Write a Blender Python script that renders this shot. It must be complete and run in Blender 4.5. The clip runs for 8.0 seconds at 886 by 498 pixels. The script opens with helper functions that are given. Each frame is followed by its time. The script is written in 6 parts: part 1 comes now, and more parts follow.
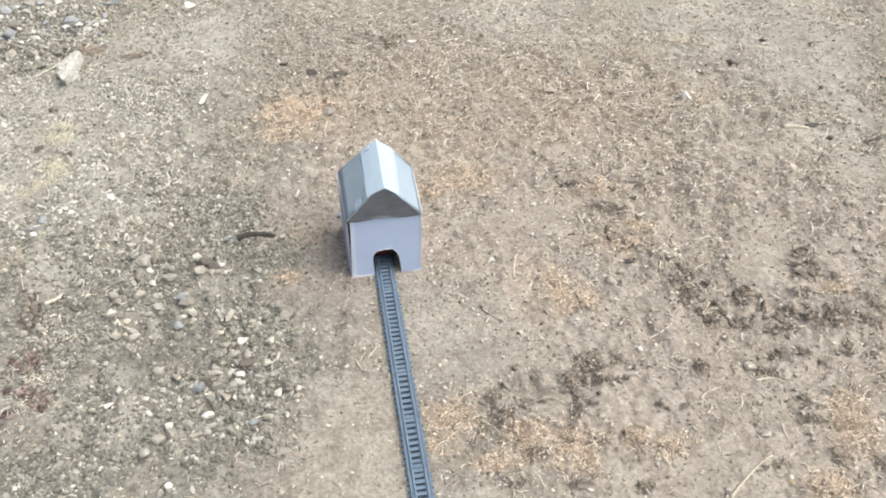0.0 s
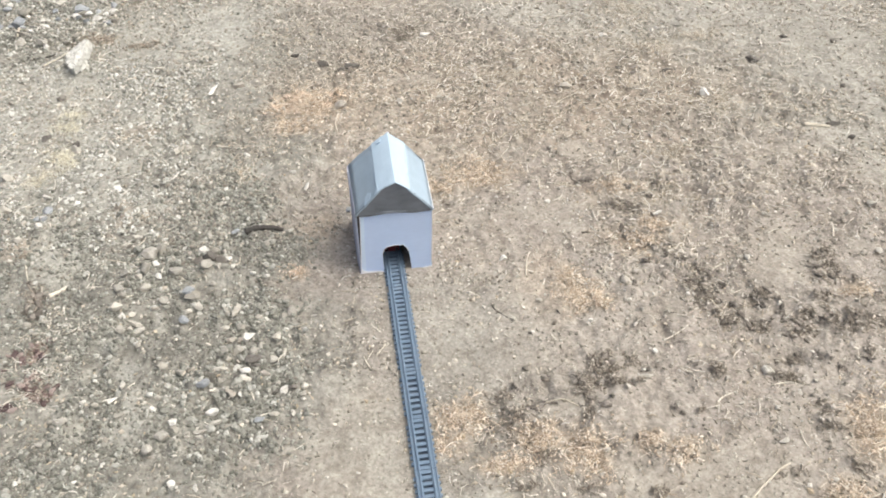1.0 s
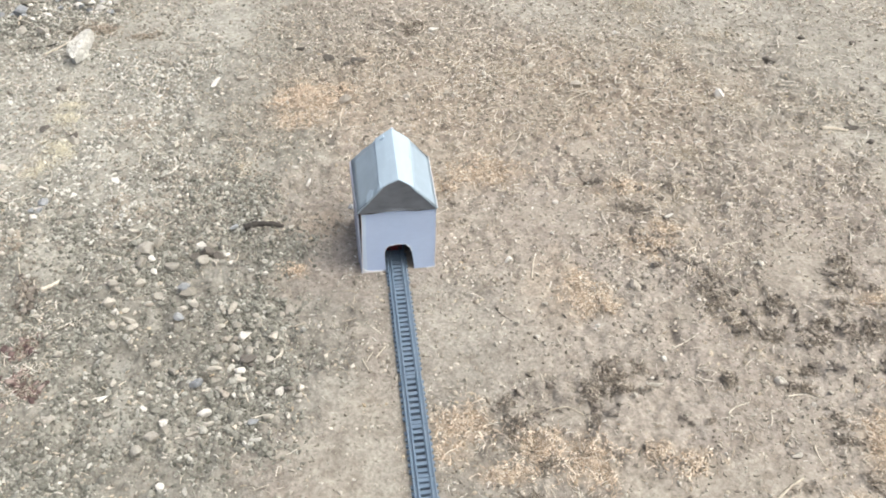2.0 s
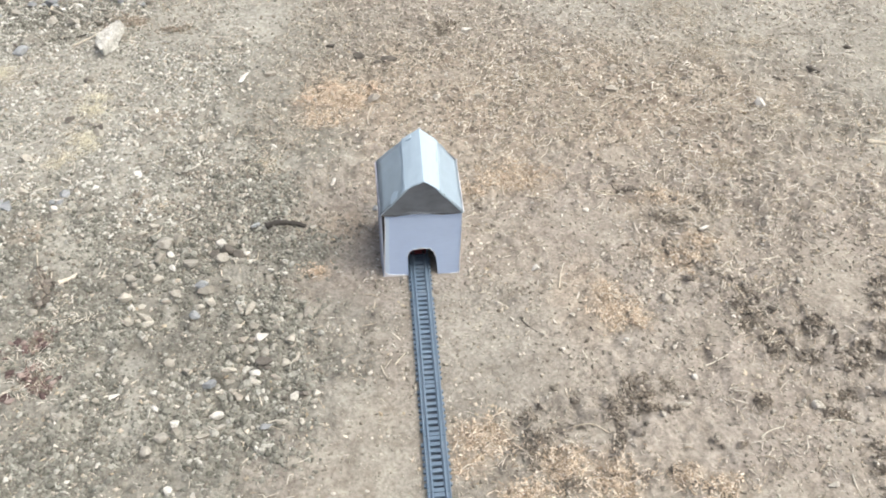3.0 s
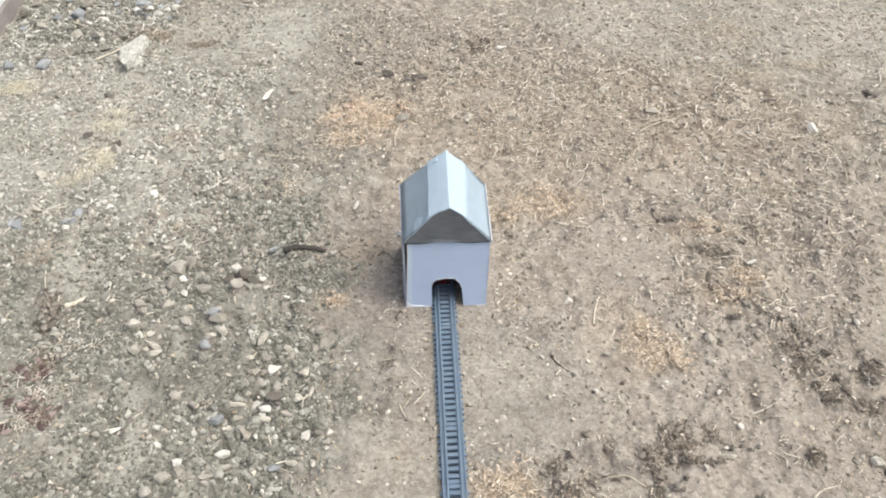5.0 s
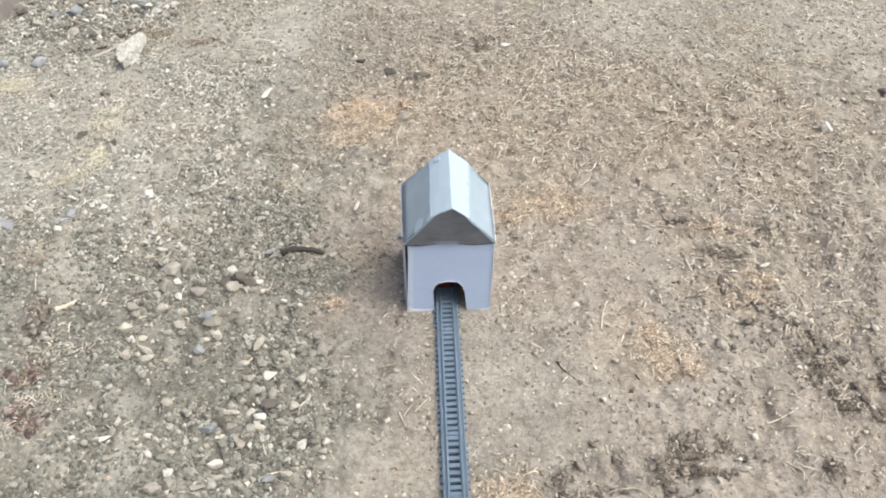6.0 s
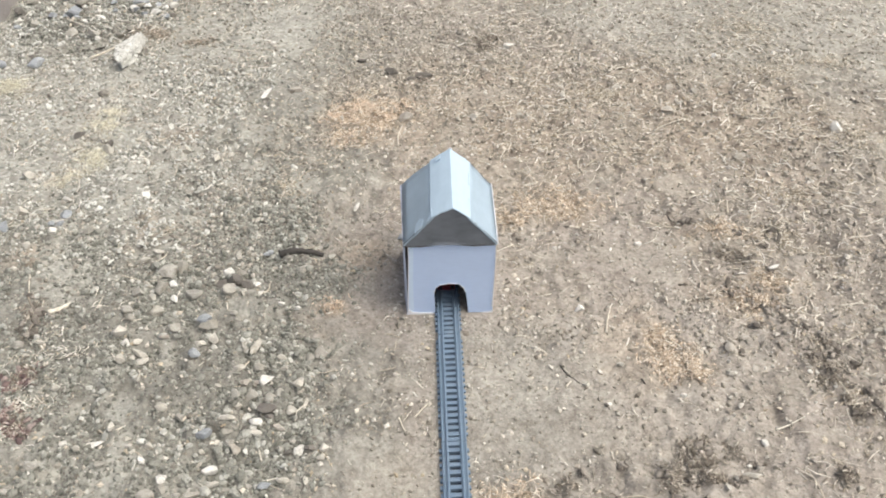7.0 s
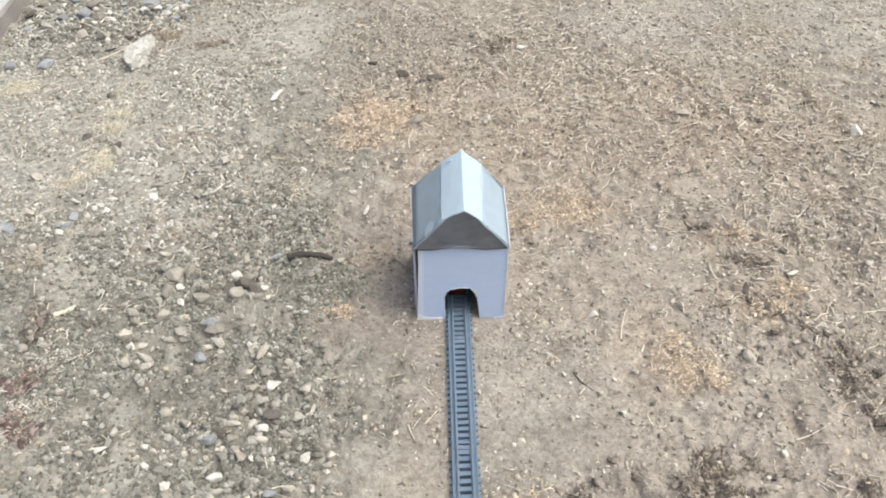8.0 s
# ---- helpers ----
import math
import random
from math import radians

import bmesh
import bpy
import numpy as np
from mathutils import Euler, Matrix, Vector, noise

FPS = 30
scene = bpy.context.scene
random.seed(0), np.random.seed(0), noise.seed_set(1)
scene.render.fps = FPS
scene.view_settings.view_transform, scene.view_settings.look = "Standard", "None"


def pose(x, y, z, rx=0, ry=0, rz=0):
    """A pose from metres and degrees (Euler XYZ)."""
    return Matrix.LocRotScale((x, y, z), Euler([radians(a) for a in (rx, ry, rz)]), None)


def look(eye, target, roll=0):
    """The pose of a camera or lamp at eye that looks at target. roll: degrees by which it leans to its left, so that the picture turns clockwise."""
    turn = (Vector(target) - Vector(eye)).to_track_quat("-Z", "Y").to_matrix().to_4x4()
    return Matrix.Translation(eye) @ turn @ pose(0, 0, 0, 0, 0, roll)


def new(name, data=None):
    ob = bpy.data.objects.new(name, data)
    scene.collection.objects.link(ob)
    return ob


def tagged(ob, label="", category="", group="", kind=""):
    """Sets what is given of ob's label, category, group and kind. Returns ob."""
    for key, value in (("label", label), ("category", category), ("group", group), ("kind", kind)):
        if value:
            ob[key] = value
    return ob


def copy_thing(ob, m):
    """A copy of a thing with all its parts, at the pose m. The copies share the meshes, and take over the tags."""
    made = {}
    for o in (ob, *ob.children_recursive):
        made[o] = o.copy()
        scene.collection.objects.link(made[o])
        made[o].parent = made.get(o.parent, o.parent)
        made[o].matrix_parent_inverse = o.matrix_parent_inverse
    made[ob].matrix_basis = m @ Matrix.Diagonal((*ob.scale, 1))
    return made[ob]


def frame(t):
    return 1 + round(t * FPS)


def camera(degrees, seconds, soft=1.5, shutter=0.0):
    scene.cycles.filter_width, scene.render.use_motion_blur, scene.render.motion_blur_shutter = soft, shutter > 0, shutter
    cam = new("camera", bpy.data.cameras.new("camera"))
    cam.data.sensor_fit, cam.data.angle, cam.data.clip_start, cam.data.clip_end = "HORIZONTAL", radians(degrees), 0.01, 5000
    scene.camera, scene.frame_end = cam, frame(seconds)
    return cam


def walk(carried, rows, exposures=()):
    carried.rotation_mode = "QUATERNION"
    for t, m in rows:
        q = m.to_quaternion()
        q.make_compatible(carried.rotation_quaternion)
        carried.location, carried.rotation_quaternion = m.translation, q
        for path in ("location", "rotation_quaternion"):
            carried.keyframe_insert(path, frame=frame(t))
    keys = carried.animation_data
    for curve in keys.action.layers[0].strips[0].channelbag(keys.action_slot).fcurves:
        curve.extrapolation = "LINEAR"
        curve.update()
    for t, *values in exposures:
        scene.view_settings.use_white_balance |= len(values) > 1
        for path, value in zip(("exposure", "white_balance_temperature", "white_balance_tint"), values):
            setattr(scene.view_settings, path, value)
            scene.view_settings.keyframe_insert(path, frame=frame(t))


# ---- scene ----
cam = camera(53.7, 8.0, 1.87)
PATH = [
    (0, (-0.015, -1.382, 1.437), (0.134, 0.032, 0.031), -1.5),
    (0.5, (-0.017, -1.368, 1.424), (0.125, 0.046, 0.017), -1.4),
    (1, (-0.014, -1.352, 1.41), (0.111, 0.058, -0.003), -1.4),
    (1.5, (-0.009, -1.332, 1.392), (0.115, 0.078, -0.022), -1.0),
    (3, (0.008, -1.269, 1.331), (0.051, 0.152, -0.075), -0.8),
    (3.5, (0.013, -1.244, 1.324), (0.02, 0.187, -0.073), -1.2),
    (4, (0.021, -1.223, 1.307), (0.006, 0.228, -0.069), -1.8),
    (4.5, (0.023, -1.199, 1.287), (-0.003, 0.254, -0.087), -1.8),
    (6, (0.031, -1.133, 1.226), (-0.016, 0.324, -0.142), -2.0),
    (6.5, (0.032, -1.12, 1.208), (-0.021, 0.341, -0.156), -2.2),
    (7, (0.037, -1.112, 1.195), (-0.021, 0.355, -0.164), -2.3),
    (7.5, (0.035, -1.103, 1.182), (-0.035, 0.373, -0.165), -2.6),
    (8, (0.037, -1.092, 1.169), (-0.047, 0.384, -0.177), -2.7),
]
walk(cam, [(t, look(eye, target, roll)) for t, eye, target, roll in PATH],
     exposures=[(0, 0.37, 6190, 4), (3, 0.35, 6190, 4), (4.5, 0.27, 6190, 4), (8, 0.27, 6190, 4)])

# ---- light ----
SUN_AZIMUTH, SUN_HEIGHT = 104.0, 61.0          # degrees, clockwise from +y; above the horizon
world = bpy.data.worlds.new("overcast_sky")
scene.world = world
world.use_nodes = True
wn, wl = world.node_tree.nodes, world.node_tree.links
sky = wn.new("ShaderNodeTexSky")
sky.sky_type, sky.sun_disc = "NISHITA", False
sky.sun_elevation, sky.sun_rotation = radians(SUN_HEIGHT), radians(SUN_AZIMUTH)
sky.air_density, sky.dust_density, sky.ozone_density = 0.45, 9.0, 1.0
wn["Background"].inputs["Strength"].default_value = 0.15
wl.new(sky.outputs[0], wn["Background"].inputs["Color"])

sun_data = bpy.data.lights.new("sun", "SUN")
sun_data.energy, sun_data.angle, sun_data.color = 0.80, radians(76), (1.0, 0.965, 0.91)
sun = new("sun", sun_data)
a, e = radians(SUN_AZIMUTH), radians(SUN_HEIGHT)
sun.matrix_world = look((8 * math.sin(a) * math.cos(e), 8 * math.cos(a) * math.cos(e), 8 * math.sin(e)), (0, 0, 0))

# ---- materials ----


class Nodes:
    """A node material in the making."""

    def __init__(self, name, rough=0.9):
        self.mat = bpy.data.materials.new(name)
        self.mat.use_nodes = True
        self.tree = self.mat.node_tree
        self.shader = self.tree.nodes["Principled BSDF"]
        self.shader.inputs["Roughness"].default_value = rough
        self.shader.inputs["Specular IOR Level"].default_value = 0.3

    def add(self, kind, **settings):
        node = self.tree.nodes.new(kind)
        for key, value in settings.items():
            setattr(node, key, value)
        return node

    def link(self, a, b):
        self.tree.links.new(a, b)

    def set(self, node, name, value):
        node.inputs[name].default_value = value

    def place(self):
        return self.add("ShaderNodeTexCoord").outputs["Object"]

    def spot(self):
        return self.add("ShaderNodeNewGeometry").outputs["Position"]

    def noise(self, scale, detail=4.0, rough=0.6, where=None):
        n = self.add("ShaderNodeTexNoise")
        self.set(n, "Scale", scale), self.set(n, "Detail", detail), self.set(n, "Roughness", rough)
        self.link(where or self.spot(), n.inputs["Vector"])
        return n.outputs["Fac"]

    def cells(self, scale, where=None):
        n = self.add("ShaderNodeTexVoronoi")
        self.set(n, "Scale", scale)
        self.link(where or self.spot(), n.inputs["Vector"])
        return n

    def ramp(self, value, stops):
        n = self.add("ShaderNodeValToRGB")
        el = n.color_ramp.elements
        while len(el) < len(stops):
            el.new(0.5)
        for k, (pos, col) in zip(el, stops):
            k.position = pos
            k.color = (*col, 1) if len(col) == 3 else col
        self.link(value, n.inputs[0])
        return n.outputs["Color"]

    def grey(self, value, lo, hi, a=0.0, b=1.0):
        return self.ramp(value, [(lo, (a, a, a)), (hi, (b, b, b))])

    def mix(self, fac, a, b, how="MIX"):
        n = self.add("ShaderNodeMix", data_type="RGBA", blend_type=how)
        for socket, v in ((n.inputs["Factor"], fac), (n.inputs[6], a), (n.inputs[7], b)):
            if isinstance(v, tuple):
                socket.default_value = (*v, 1)
            elif isinstance(v, (int, float)):
                socket.default_value = v
            else:
                self.link(v, socket)
        return n.outputs[2]

    def bump(self, height, strength, distance):
        n = self.add("ShaderNodeBump")
        self.set(n, "Strength", strength), self.set(n, "Distance", distance)
        self.link(height, n.inputs["Height"])
        self.link(n.outputs[0], self.shader.inputs["Normal"])

    def done(self, colour):
        if isinstance(colour, tuple):
            self.shader.inputs["Base Color"].default_value = (*colour, 1)
        else:
            self.link(colour, self.shader.inputs["Base Color"])
        return self.mat


def soil_material():
    m = Nodes("dry_soil", 0.95)
    kind = m.add("ShaderNodeAttribute", attribute_name="soil")
    split = m.add("ShaderNodeSeparateColor")
    m.link(kind.outputs["Color"], split.inputs[0])
    broad, mid, fine = m.noise(3.1, 6, 0.62), m.noise(19, 6, 0.65), m.noise(130, 5, 0.7)
    base = m.ramp(broad, [(0.30, (0.284, 0.251, 0.212)), (0.5, (0.332, 0.296, 0.255)), (0.70, (0.374, 0.338, 0.295))])
    base = m.mix(kind.outputs["Alpha"], base, m.ramp(broad, [(0.30, (0.220, 0.213, 0.182)), (0.5, (0.268, 0.260, 0.224)), (0.70, (0.326, 0.318, 0.276))]))
    base = m.mix(split.outputs[0], base, m.ramp(mid, [(0.3, (0.160, 0.154, 0.132)), (0.7, (0.248, 0.240, 0.208))]))
    base = m.mix(split.outputs[1], base, m.ramp(mid, [(0.35, (0.325, 0.270, 0.208)), (0.7, (0.430, 0.365, 0.290))]))
    dust = m.mix(kind.outputs["Alpha"], m.ramp(broad, [(0.3, (0.318, 0.287, 0.238)), (0.7, (0.388, 0.355, 0.300))]), m.ramp(broad, [(0.3, (0.335, 0.327, 0.284)), (0.7, (0.430, 0.420, 0.368))]))
    base = m.mix(m.grey(split.outputs[2], 0.0, 1.0, 0.0, 0.85), base, dust)
    base = m.mix(0.68, base, m.ramp(mid, [(0.32, (0.62, 0.60, 0.58)), (0.5, (1, 1, 1)), (0.70, (1.2, 1.2, 1.2))]), "MULTIPLY")
    base = m.mix(0.6, base, m.ramp(fine, [(0.34, (0.52, 0.50, 0.48)), (0.5, (1, 1, 1)), (0.66, (1.4, 1.4, 1.4))]), "MULTIPLY")
    base = m.mix(0.45, base, m.ramp(m.noise(55, 4, 0.6), [(0.36, (0.68, 0.66, 0.64)), (0.5, (1, 1, 1)), (0.64, (1.22, 1.22, 1.22))]), "MULTIPLY")
    # crumbly ground here, smooth dust there
    crumbly = m.mix(1.0, m.grey(m.noise(11, 4, 0.6), 0.36, 0.58, 0.2, 1.0), m.grey(split.outputs[2], 0.0, 1.0, 1.0, 0.55), "MULTIPLY")
    grain = m.cells(260)
    spots = m.mix(1.0, m.grey(grain.outputs["Distance"], 0.10, 0.40, 0.9, 0.0), crumbly, "MULTIPLY")
    base = m.mix(spots, base, m.ramp(grain.outputs["Color"], [(0.0, (0.13, 0.112, 0.088)), (0.5, (0.30, 0.265, 0.21)), (1.0, (0.58, 0.53, 0.45))]))
    lumps = m.cells(85)
    height = m.mix(0.5, m.mix(0.4, fine, m.grey(grain.outputs["Distance"], 0.0, 0.6, 1, 0)), m.grey(lumps.outputs["Distance"], 0.0, 0.6, 1, 0))
    m.bump(m.mix(1.0, height, crumbly, "MULTIPLY"), 0.9, 0.005)
    return m.done(base)


def island_material(name, stops, rough=0.9, grain=180.0, sheen=0.3):
    """Pieces of many tones: each loose piece takes one of them."""
    m = Nodes(name, rough)
    m.set(m.shader, "Specular IOR Level", sheen)
    tone = m.add("ShaderNodeNewGeometry").outputs["Random Per Island"]
    col = m.ramp(tone, stops)
    speck = m.noise(grain, 4, 0.7)
    col = m.mix(0.6, col, m.ramp(speck, [(0.3, (0.55, 0.54, 0.52)), (0.5, (1, 1, 1)), (0.7, (1.3, 1.3, 1.3))]), "MULTIPLY")
    m.bump(speck, 0.5, 0.002)
    return m.done(col)


def stone_material(name, low, high):
    """Stones of one family; each stone has its own tone."""
    m = Nodes(name, 0.85)
    own = m.add("ShaderNodeObjectInfo").outputs["Random"]
    col = m.mix(own, low, high)
    stain, speck = m.noise(70, 5, 0.65), m.noise(420, 4, 0.7)
    col = m.mix(0.55, col, m.ramp(stain, [(0.32, (0.60, 0.57, 0.52)), (0.55, (1, 1, 1)), (0.75, (1.15, 1.14, 1.12))]), "MULTIPLY")
    col = m.mix(0.5, col, m.ramp(speck, [(0.3, (0.6, 0.6, 0.6)), (0.5, (1, 1, 1)), (0.7, (1.25, 1.25, 1.25))]), "MULTIPLY")
    m.bump(m.mix(0.5, stain, speck), 0.6, 0.003)
    return m.done(col)


def paint_material(name, colour, dark, rough=0.7, streak=(1, 1, 1), wear=0.35):
    """Hand-brushed paint on cardboard: brush streaks, thin spots, faint flutes."""
    m = Nodes(name, rough)
    where = m.add("ShaderNodeMapping")
    m.link(m.spot(), where.inputs["Vector"])
    where.inputs["Scale"].default_value = streak
    brush, blot = m.noise(55, 5, 0.6, where.outputs[0]), m.noise(22, 4, 0.55)
    col = m.mix(m.grey(brush, 0.35, 0.7, 0.0, wear), colour, dark)
    col = m.mix(m.grey(blot, 0.4, 0.75, 0.0, wear), col, dark)
    m.bump(m.mix(0.3, brush, m.noise(900, 3)), 0.35, 0.0015)
    return m.done(col)


def plastic_material(name, colour, dust, rough=0.45):
    m = Nodes(name, rough)
    own = m.add("ShaderNodeObjectInfo").outputs["Random"]
    col = m.mix(m.grey(own, 0.0, 1.0, 0.0, 0.25), colour, tuple(c * 0.75 for c in colour))
    film = m.noise(60, 5, 0.7)
    col = m.mix(m.grey(film, 0.48, 0.75, 0.0, 0.5), col, dust)
    m.bump(m.noise(500, 3), 0.15, 0.001)
    return m.done(col)


def concrete_material(name, low, high):
    m = Nodes(name, 0.9)
    stain, fine = m.noise(6, 6, 0.65), m.noise(160, 5, 0.7)
    col = m.ramp(stain, [(0.3, low), (0.7, high)])
    col = m.mix(0.5, col, m.ramp(fine, [(0.3, (0.6, 0.6, 0.6)), (0.55, (1, 1, 1))]), "MULTIPLY")
    m.bump(fine, 0.6, 0.004)
    return m.done(col)


SOIL = soil_material()
GRAVEL_MAT = island_material("grey_gravel", [(0.0, (0.155, 0.152, 0.126)), (0.3, (0.238, 0.234, 0.198)), (0.7, (0.325, 0.320, 0.276)), (0.9, (0.45, 0.44, 0.388)), (1.0, (0.63, 0.615, 0.555))])
CRUMB_MAT = island_material("soil_crumb", [(0.0, (0.20, 0.180, 0.146)), (0.25, (0.30, 0.273, 0.224)), (0.6, (0.41, 0.378, 0.318)), (0.85, (0.49, 0.456, 0.388)), (1.0, (0.64, 0.605, 0.535))])
FINE_MAT = island_material("fine_grey_gravel", [(0.0, (0.137, 0.134, 0.112)), (0.35, (0.216, 0.211, 0.178)), (0.8, (0.308, 0.301, 0.258)), (0.95, (0.37, 0.363, 0.315)), (1.0, (0.50, 0.49, 0.435))])
CLOD_MAT = island_material("soil_clod", [(0.0, (0.25, 0.223, 0.183)), (0.3, (0.32, 0.289, 0.240)), (0.75, (0.385, 0.352, 0.296)), (1.0, (0.52, 0.48, 0.415))])
PALE_CRUMB_MAT = island_material("pale_crumb", [(0.0, (0.28, 0.272, 0.236)), (0.3, (0.36, 0.351, 0.308)), (0.65, (0.47, 0.46, 0.408)), (1.0, (0.70, 0.69, 0.63))])
LITTER_MAT = island_material("leaf_litter", [(0.0, (0.19, 0.163, 0.130)), (0.4, (0.30, 0.263, 0.217)), (0.75, (0.43, 0.387, 0.327)), (1.0, (0.66, 0.61, 0.53))], grain=250)
YELLOW_MAT = island_material("yellow_straw", [(0.0, (0.42, 0.375, 0.265)), (0.4, (0.65, 0.61, 0.465)), (1.0, (0.85, 0.83, 0.72))], grain=250)
CURL_MAT = island_material("curled_straw", [(0.0, (0.28, 0.24, 0.185)), (0.25, (0.50, 0.45, 0.36)), (0.6, (0.70, 0.65, 0.555)), (1.0, (0.84, 0.81, 0.73))], grain=250)
PALE_CHIP_MAT = island_material("pale_chip", [(0.0, (0.34, 0.30, 0.245)), (0.5, (0.52, 0.475, 0.405)), (1.0, (0.76, 0.72, 0.65))], grain=250)
STONELET_MAT = island_material("tan_stonelet", [(0.0, (0.30, 0.268, 0.222)), (0.4, (0.41, 0.375, 0.318)), (0.85, (0.52, 0.483, 0.418)), (1.0, (0.68, 0.645, 0.58))], grain=250)
FLECK_MAT = island_material("pale_chaff", [(0.0, (0.42, 0.345, 0.24)), (0.4, (0.54, 0.475, 0.375)), (1.0, (0.78, 0.73, 0.64))], grain=300)
STRAW_MAT = island_material("dry_straw", [(0.0, (0.29, 0.24, 0.175)), (0.3, (0.51, 0.445, 0.345)), (1.0, (0.80, 0.75, 0.645))], grain=250)
TAN_MAT = island_material("tan_dry_grass", [(0.0, (0.31, 0.240, 0.170)), (0.25, (0.54, 0.435, 0.322)), (0.6, (0.72, 0.605, 0.468)), (1.0, (0.90, 0.83, 0.71))], grain=250)
ORANGE_MAT = island_material("orange_dry_grass", [(0.0, (0.44, 0.32, 0.22)), (0.5, (0.73, 0.585, 0.44)), (1.0, (0.88, 0.78, 0.65))], grain=250)
RUST_MAT = island_material("reddish_dry_weed", [(0.0, (0.14, 0.080, 0.078)), (0.45, (0.26, 0.165, 0.150)), (0.7, (0.42, 0.325, 0.285)), (1.0, (0.72, 0.66, 0.58))], grain=250)
BROWN_WEED_MAT = island_material("brown_dry_weed", [(0.0, (0.17, 0.132, 0.10)), (0.4, (0.28, 0.225, 0.17)), (0.75, (0.42, 0.355, 0.28)), (1.0, (0.66, 0.60, 0.50))], grain=250)
WEED_MAT = island_material("dark_dead_weed", [(0.0, (0.150, 0.125, 0.096)), (0.4, (0.245, 0.210, 0.167)), (0.7, (0.37, 0.327, 0.267)), (1.0, (0.68, 0.62, 0.53))], grain=250)
WITHERED_MAT = island_material("withered_leaf", [(0.0, (0.125, 0.108, 0.090)), (0.5, (0.190, 0.167, 0.141)), (0.85, (0.29, 0.258, 0.22)), (1.0, (0.50, 0.45, 0.38))], grain=300)
RUST_LEAF_MAT = island_material("rust_leaf", [(0.0, (0.100, 0.070, 0.066)), (0.5, (0.175, 0.125, 0.115)), (0.85, (0.29, 0.225, 0.20)), (1.0, (0.55, 0.48, 0.42))], grain=300)
BARK_MAT = island_material("weathered_bark", [(0.0, (0.055, 0.050, 0.044)), (1.0, (0.085, 0.077, 0.068))], grain=160)
PALE_STONE = stone_material("pale_stone", (0.60, 0.575, 0.515), (0.80, 0.775, 0.715))
GREY_STONE = stone_material("grey_stone", (0.31, 0.290, 0.245), (0.46, 0.435, 0.38))
CREAM_STONE = stone_material("cream_stone", (0.45, 0.42, 0.355), (0.62, 0.585, 0.51))
TAN_STONE = stone_material("tan_stone", (0.36, 0.325, 0.272), (0.49, 0.452, 0.390))
BLUE_STONE = stone_material("blue_grey_stone", (0.30, 0.314, 0.323), (0.425, 0.442, 0.452))
DARK_STONE = stone_material("dark_stone", (0.130, 0.118, 0.103), (0.215, 0.196, 0.171))
WHITE_ROCK = stone_material("white_rock", (0.56, 0.55, 0.50), (0.66, 0.65, 0.60))
CONCRETE = concrete_material("pale_concrete", (0.50, 0.50, 0.49), (0.66, 0.66, 0.65))
FACE_CONCRETE = concrete_material("face_concrete", (0.245, 0.222, 0.205), (0.37, 0.345, 0.325))
WALL_PAINT = paint_material("lilac_grey_paint", (0.590, 0.710, 0.925), (0.515, 0.625, 0.83), 0.6, (1, 1, 3))
CORNER_PAPER = paint_material("pale_corner_paper", (0.67, 0.785, 0.94), (0.57, 0.68, 0.84), 0.6, (1, 1, 3))
# the front's paint again, darkened for the shade on side and back walls
SHADED_WALL = paint_material("shaded_wall_paint", (0.46, 0.50, 0.61), (0.36, 0.39, 0.48), 0.65, (1, 1, 3))
GABLE_PAINT = paint_material("dark_grey_paint", (0.130, 0.142, 0.157), (0.215, 0.232, 0.253), 0.6, (0.5, 1, 1.2), 0.6)
ROOF_PAINT = paint_material("slate_grey_paint", (0.40, 0.495, 0.570), (0.33, 0.41, 0.475), 0.45, (1, 0.5, 1), 0.5)
TAPE = paint_material("pale_grey_tape", (0.51, 0.625, 0.715), (0.43, 0.54, 0.63), 0.5, (1, 0.3, 1), 0.5)
TORN_PAPER = paint_material("torn_paper_edge", (0.84, 0.85, 0.88), (0.74, 0.72, 0.72), 0.9)
DARK_STRIP = paint_material("dark_brown_strip", (0.060, 0.052, 0.048), (0.11, 0.098, 0.09), 0.9)
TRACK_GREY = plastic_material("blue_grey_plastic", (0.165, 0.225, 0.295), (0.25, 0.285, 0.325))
# near-black tone standing for the shade between the ties
TRACK_GAP_SHADE = plastic_material("track_gap_shade", (0.030, 0.040, 0.055), (0.05, 0.058, 0.066))
RED_PLASTIC = plastic_material("red_plastic", (0.125, 0.018, 0.020), (0.12, 0.035, 0.035), 0.5)
BLACK_PLASTIC = plastic_material("black_plastic", (0.02, 0.02, 0.022), (0.05, 0.05, 0.05), 0.4)

# ---- the lie of the land: what covers the soil where ----
# rows of x, y, reach in x, reach in y
GRAVEL_BEDS = [
    (-0.319, -0.219, 0.116, 0.213), (-0.496, -0.239, 0.165, 0.189), (-0.556, 0.074, 0.125, 0.104),
    (-1.100, 1.211, 0.300, 0.189), (-0.819, 0.190, 0.139, 0.150), (-0.652, -0.428, 0.142, 0.093),
    (-0.422, 0.238, 0.130, 0.165), (-0.271, 0.085, 0.090, 0.080), (-0.696, -0.098, 0.130, 0.130),
]
CLOD_BEDS = [
    (-0.396, 0.287, 0.150, 0.180), (-0.182, 1.007, 0.190, 0.280), (0.075, 0.977, 0.200, 0.180),
    (-0.252, 0.155, 0.100, 0.070), (-0.297, 0.549, 0.120, 0.070),
]
